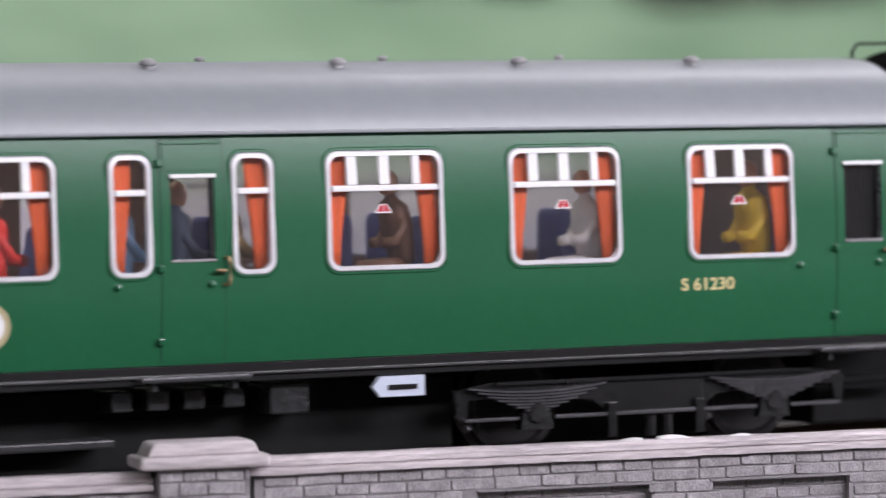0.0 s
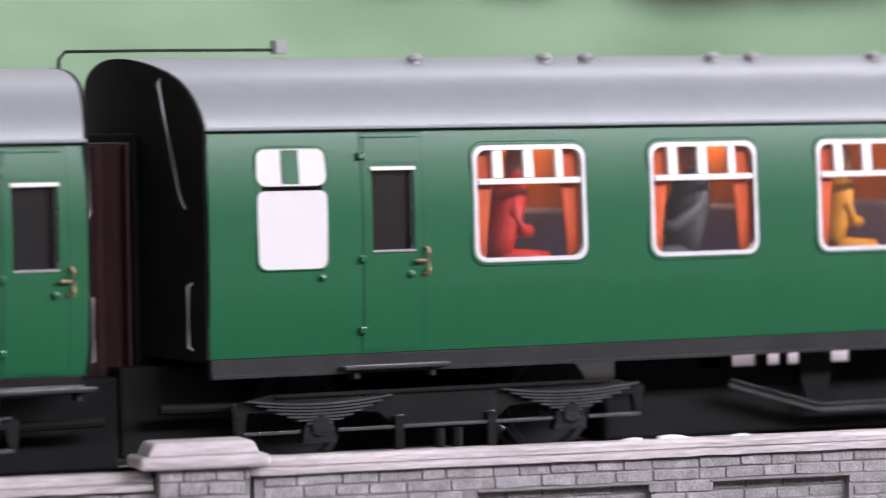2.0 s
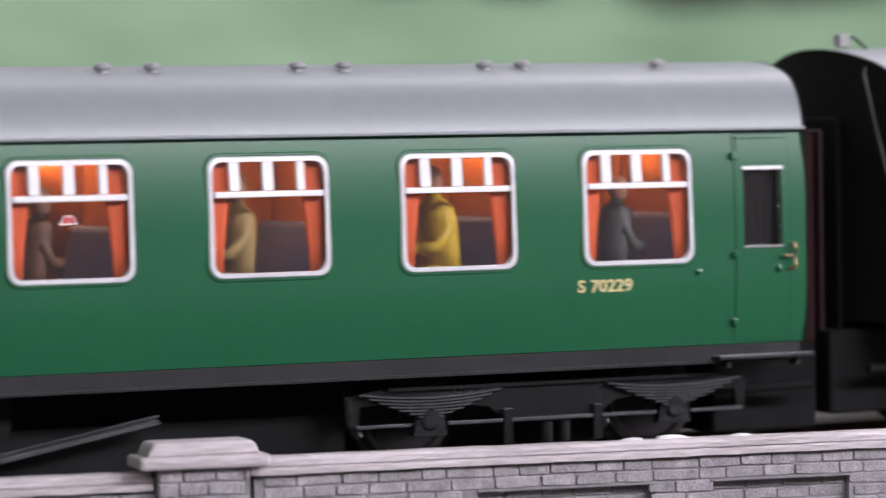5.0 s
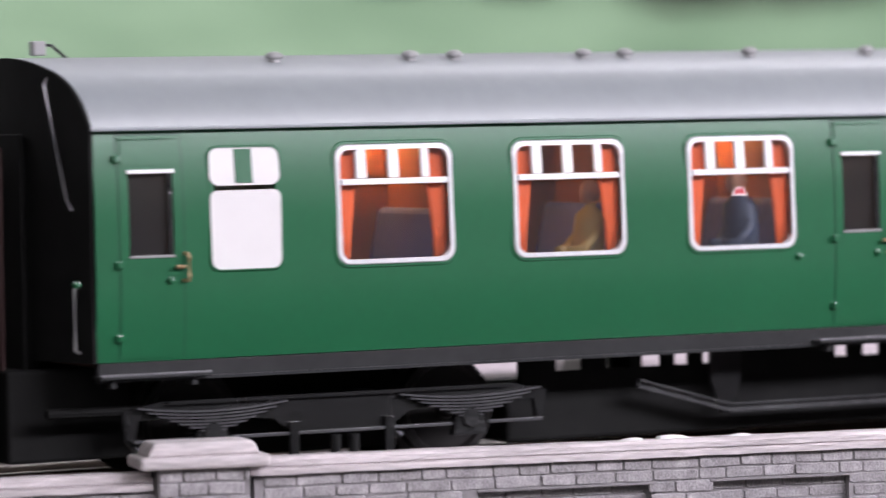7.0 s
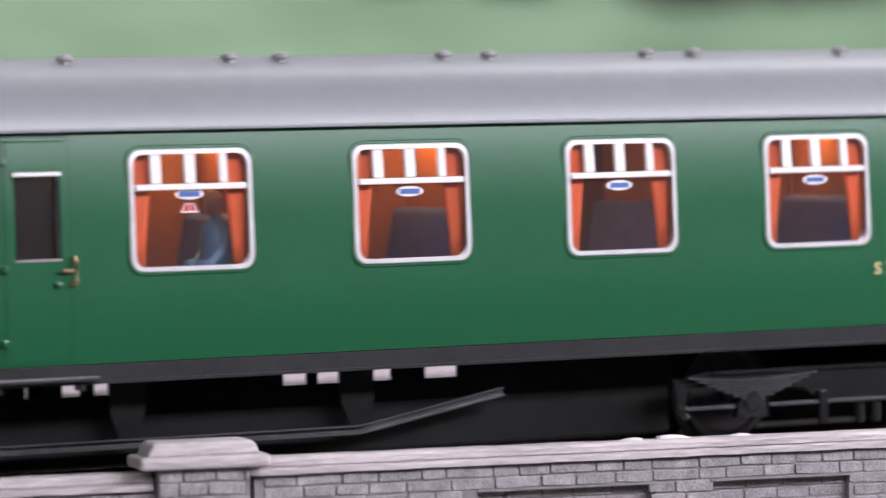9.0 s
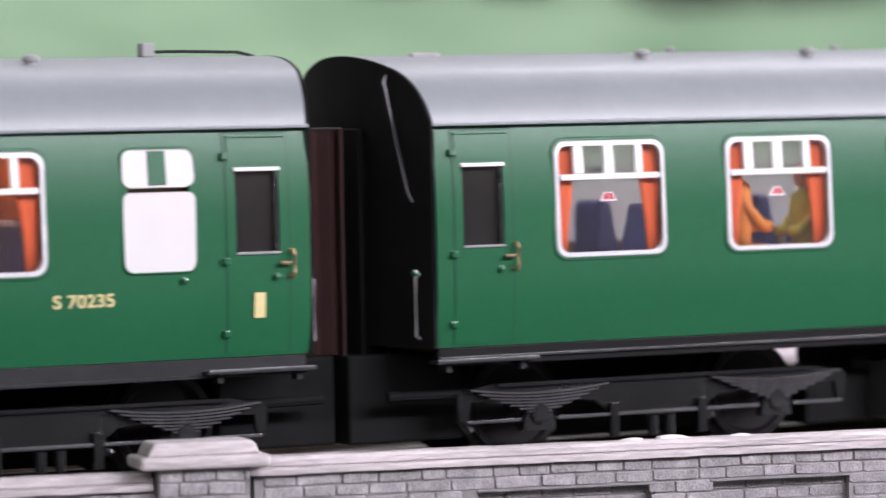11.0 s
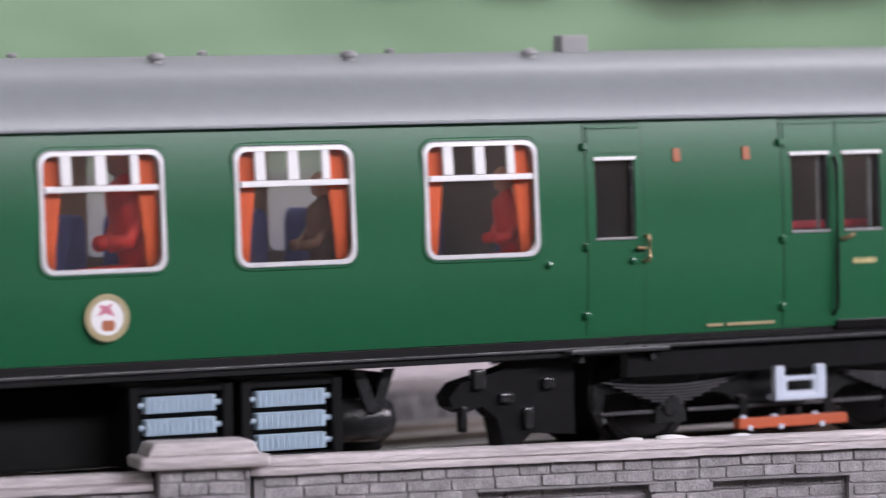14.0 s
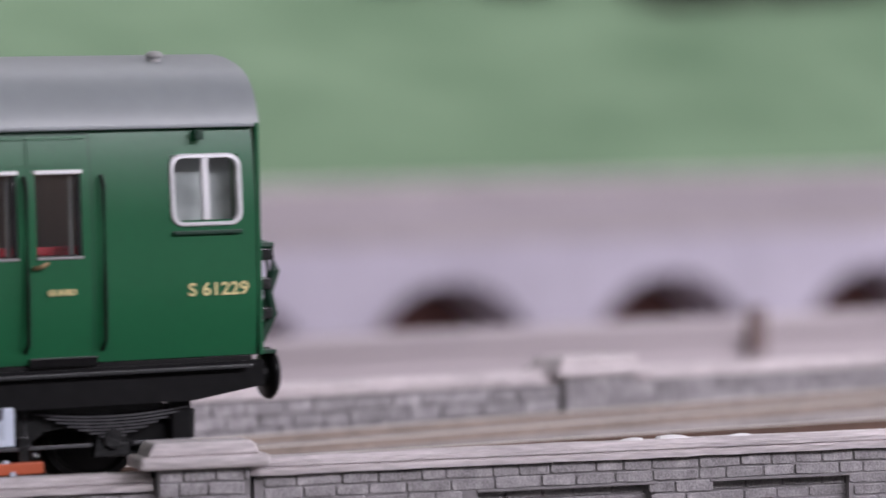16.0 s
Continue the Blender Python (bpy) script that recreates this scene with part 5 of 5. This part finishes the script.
part("lintel", bm, JOINT, front, "lintel strip drawing the shadow line over a recessed panel")
pillar("front_pillar", wall_m @ Matrix.Translation((-15.5 * MM, -2.0 * MM, 0)), "grey printed stone pillar with stepped pale cap", 14.8, 6.0, 5.7, -108, 5)

# dabs of filler on the coping
for u, w, h in ((43.4, 2.9, 0.5), (48.0, 4.4, 0.65), (56.6, 3.2, 0.45), (30.3, 0.6, 0.25), (52.0, 0.7, 0.3)):
    bm = bmesh.new()
    lathe(bm, [(1.0, -0.1), (0.95, 0.35), (0.6, 0.8), (0.15, 1.0)], 14, "z")
    for v in bm.verts:
        k = 1 + 0.25 * math.sin(v.co.x * 5 + u) + 0.15 * math.cos(v.co.y * 9 + u)
        v.co = Vector((v.co.x * w / 2 * k, v.co.y * 0.8, v.co.z * h))
    ob = part("filler_dab", bm, PLASTER, None, smooth=True)
    ob.matrix_basis = wall_m @ Matrix.Translation((u * MM, 2.2 * MM, 3.3 * MM))
    tagged(ob, "small dab of white filler on the coping", "filler", "filler dabs")

# parapet behind the tracks
back_m = Matrix.Translation((239 * MM, 64 * MM, RAIL - 0.0015)) @ Matrix.Rotation(radians(12), 4, "Z") @ Matrix.Rotation(radians(1.1), 4, "Y")
back = new("back_parapet")
back.matrix_basis = back_m
tagged(back, "grey stone parapet behind the tracks", "parapet wall", kind="structure")
bm = bmesh.new()
box(bm, -90, 700, 0.15, 4, -20, 4.2)
part("wall_core", bm, JOINT, back)
bm = bmesh.new()
coping(bm, -90, 700, 6.2, 0.0, 4.2, 4)
part("coping", bm, COPING, back)
stone_rows(back, -60, 190, 5, 0.15, 4.0, 1.9, 4.0, 8.0, depth=0.4, seed=12)
pillar("back_pillar", back_m @ Matrix.Translation((43.0 * MM, -1.8 * MM, 0)), "grey stone pillar with pale cap", 18.0, 7.0, 8.2, -8, 9)


# ---------------------------------------------------------------- distance
def arched(name, x0, bays, pitch_mm, y, depth, z_low, z_top, radius, spring, material):
    """A viaduct of round arches."""
    th = new(name)
    tagged(th, "pale grey stone viaduct with round arches", "viaduct", kind="structure")
    th.matrix_basis = Matrix.Translation((0, y * MM, RAIL))
    for b in range(bays):
        c = x0 + b * pitch_mm
        bm = bmesh.new()
        n = 20
        vs = []
        for k in range(n + 1):
            a = math.pi * k / n
            vs.append((c - radius * math.cos(a), spring + radius * math.sin(a)))
        for k in range(n):
            (xa, za), (xb, zb) = vs[k], vs[k + 1]
            for yy in (0, depth):
                bm.faces.new([bm.verts.new(q) for q in ((xa, yy, za), (xb, yy, zb), (xb, yy, z_top), (xa, yy, z_top))])
            bm.faces.new([bm.verts.new(q) for q in ((xa, 0, za), (xa, depth, za), (xb, depth, zb), (xb, 0, zb))])
        bmesh.ops.remove_doubles(bm, verts=bm.verts, dist=0.001)
        box(bm, c - pitch_mm / 2, c - radius, 0, depth, z_low, z_top)
        box(bm, c + radius, c + pitch_mm / 2, 0, depth, z_low, z_top)
        part("arch", bm, material, th)
    xa, xb = x0 - pitch_mm / 2, x0 + (bays - 0.5) * pitch_mm
    bm = bmesh.new()
    box(bm, xa, xb, -3, 0.5, z_top - 22, z_top - 19, 0.5)
    box(bm, xa, xb, -4, depth + 4, z_top, z_top + 3, 0.8)
    part("string_course", bm, COPING, th)
    bm = bmesh.new()
    box(bm, xa, xb, -2, -0.01, z_top - 19, z_top)
    part("viaduct_parapet", bm, FARPARAPET, th, "pinkish grey stone parapet")
    # plain dark brown backing across all the arch openings
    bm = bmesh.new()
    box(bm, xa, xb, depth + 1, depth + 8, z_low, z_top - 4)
    part("arch_backing", bm, ARCHIN, th)
    return th


arched("far_viaduct", 756 - 7 * 105, 20, 105.0, 1000, 45, -112, 12, 41.0, -67.2, FARSTONE)

POST = mat("weathered_brown_post", (0.22, 0.16, 0.15), 0.8, var=0.3)
mid = new("roadside_wall")
tagged(mid, "low pale grey roadside wall with coping and posts", "low wall", kind="structure")
mid.matrix_basis = Matrix.Translation((0, 0.300, RAIL))
bm = bmesh.new()
box(bm, -600, 1300, 0, 6, -112, -7.3)
box(bm, -600, 1300, -2, 7, -7.3, -3.5, 0.6)
box(bm, -600, 1300, -1, 3, -16, -13, 0.5)
part("wall_core", bm, FARWALL, mid)
for k in range(12):
    bm = bmesh.new()
    x = 459 + (k - 7) * 130
    box(bm, x - 2.2, x + 2.2, -3.2, -1.9, -11.5, -1.2, 0.4)
    part("post", bm, POST, mid, "dark post")

# grassy slope behind the viaduct
bm = bmesh.new()
NX, NY = 80, 40
grid = []
for i in range(NX + 1):
    col = []
    for k in range(NY + 1):
        x = -1000 + 3200 * i / NX
        y = 1056 + 840 * k / NY
        z = 9.5 + 0.30 * (y - 1056) + 5 * noise.noise(Vector((x / 160, y / 120, 0))) * min(1, k / 6) + 2.5 * noise.noise(Vector((x / 40, y / 40, 3)))
        col.append(bm.verts.new((x, y, z)))
    grid.append(col)
for i in range(NX):
    for k in range(NY):
        bm.faces.new([grid[i][k], grid[i + 1][k], grid[i + 1][k + 1], grid[i][k + 1]])
rim = [grid[i][0] for i in range(NX + 1)] + [grid[NX][k] for k in range(1, NY + 1)] + [grid[i][NY] for i in range(NX - 1, -1, -1)] + [grid[0][k] for k in range(NY - 1, 0, -1)]
low = [bm.verts.new((v.co.x, v.co.y, -111)) for v in rim]
for k in range(len(rim)):
    n = (k + 1) % len(rim)
    bm.faces.new([rim[k], rim[n], low[n], low[k]])
bm.faces.new(low)
ob = part("grass_slope", bm, GRASS, None, smooth="auto")
ob.location = (0, 0, RAIL)
tagged(ob, "soft green scatter-grass hillside", "hillside", kind="structure")


def bush(x, y, z, r, seed):
    """A lichen bush: many small leaf clumps round a few stems."""
    rng = random.Random(seed)
    b = new("bush")
    tagged(b, "dark lichen bush on the green hillside", "bush", "bushes")
    b.matrix_basis = Matrix.Translation(P(x, y, z))
    bm = bmesh.new()
    for k in range(5):
        a = rng.uniform(0, 6.28)
        tube(bm, [(0, 0, -6), (r * 0.3 * math.cos(a), r * 0.3 * math.sin(a), r * 0.5), (r * 0.6 * math.cos(a), r * 0.6 * math.sin(a), r * 0.95)], r * 0.05, 5)
    part("stems", bm, SLEEPER, b)
    bm = bmesh.new()
    for k in range(420):
        d = Vector((rng.gauss(0, 1), rng.gauss(0, 1), rng.gauss(0, 1))).normalized() * r * rng.uniform(0.45, 1.05)
        d.z = d.z * 0.7 + r * 0.55
        s = r * rng.uniform(0.05, 0.12)
        q = Euler((rng.uniform(0, 6), rng.uniform(0, 6), rng.uniform(0, 6))).to_matrix()
        vs = [bm.verts.new(d + q @ Vector(p) * s) for p in ((1, 0, 0), (-0.6, 0.9, 0), (-0.6, -0.9, 0), (0, 0, 1.2))]
        for f in ((0, 1, 2), (0, 3, 1), (1, 3, 2), (2, 3, 0)):
            bm.faces.new([vs[i] for i in f])
    part("crown", bm, LEAF, b)


for k, (x, y, r) in enumerate(((1078, 1360, 24), (1118, 1364, 28), (1156, 1362, 24), (1000, 1385, 24), (1240, 1380, 26), (930, 1392, 22), (1098, 1374, 30), (1190, 1372, 24))):
    bush(x, y, 9.5 + 0.30 * (y - 1056), r, 20 + k)


# ---------------------------------------------------------------- movement
# place of the first carriage's middle along the track, millimetres, every half second
RUN = [155.83, 129.28, 100.64, 72.69, 45.44, 18.73, -10.58, -38.2, -65.9, -93.6, -121.2, -148.82, -177.56, -204.43, -232.62, -260.18, -287.71,
       -315.3, -342.5, -369.7, -396.9, -423.89, -452.59, -478.03, -506.32, -532.19, -560.22, -586.24, -614.57, -640.92, -668.68, -694.81, -721.99]


def motions():
    for i, (car, sets, off) in enumerate(CARS):
        walk(car, [(0.5 * k, pose((s + off) * MM, 0, RAIL + LIFT[i] * MM, 0, -math.degrees(PITCH[i]), 0)) for k, s in enumerate(RUN)])
        for ws, c in sets:
            rows = []
            for k in range(len(RUN) - 1):
                for j in range(4):
                    u = j / 4
                    s = RUN[k] * (1 - u) + RUN[k + 1] * u
                    rows.append((0.5 * (k + u), pose(c * MM, 0, 6.2 * MM, 0, math.degrees(s / 6.2), 0)))
            rows.append((16.0, pose(c * MM, 0, 6.2 * MM, 0, math.degrees(RUN[-1] / 6.2), 0)))
            walk(ws, rows)


motions()
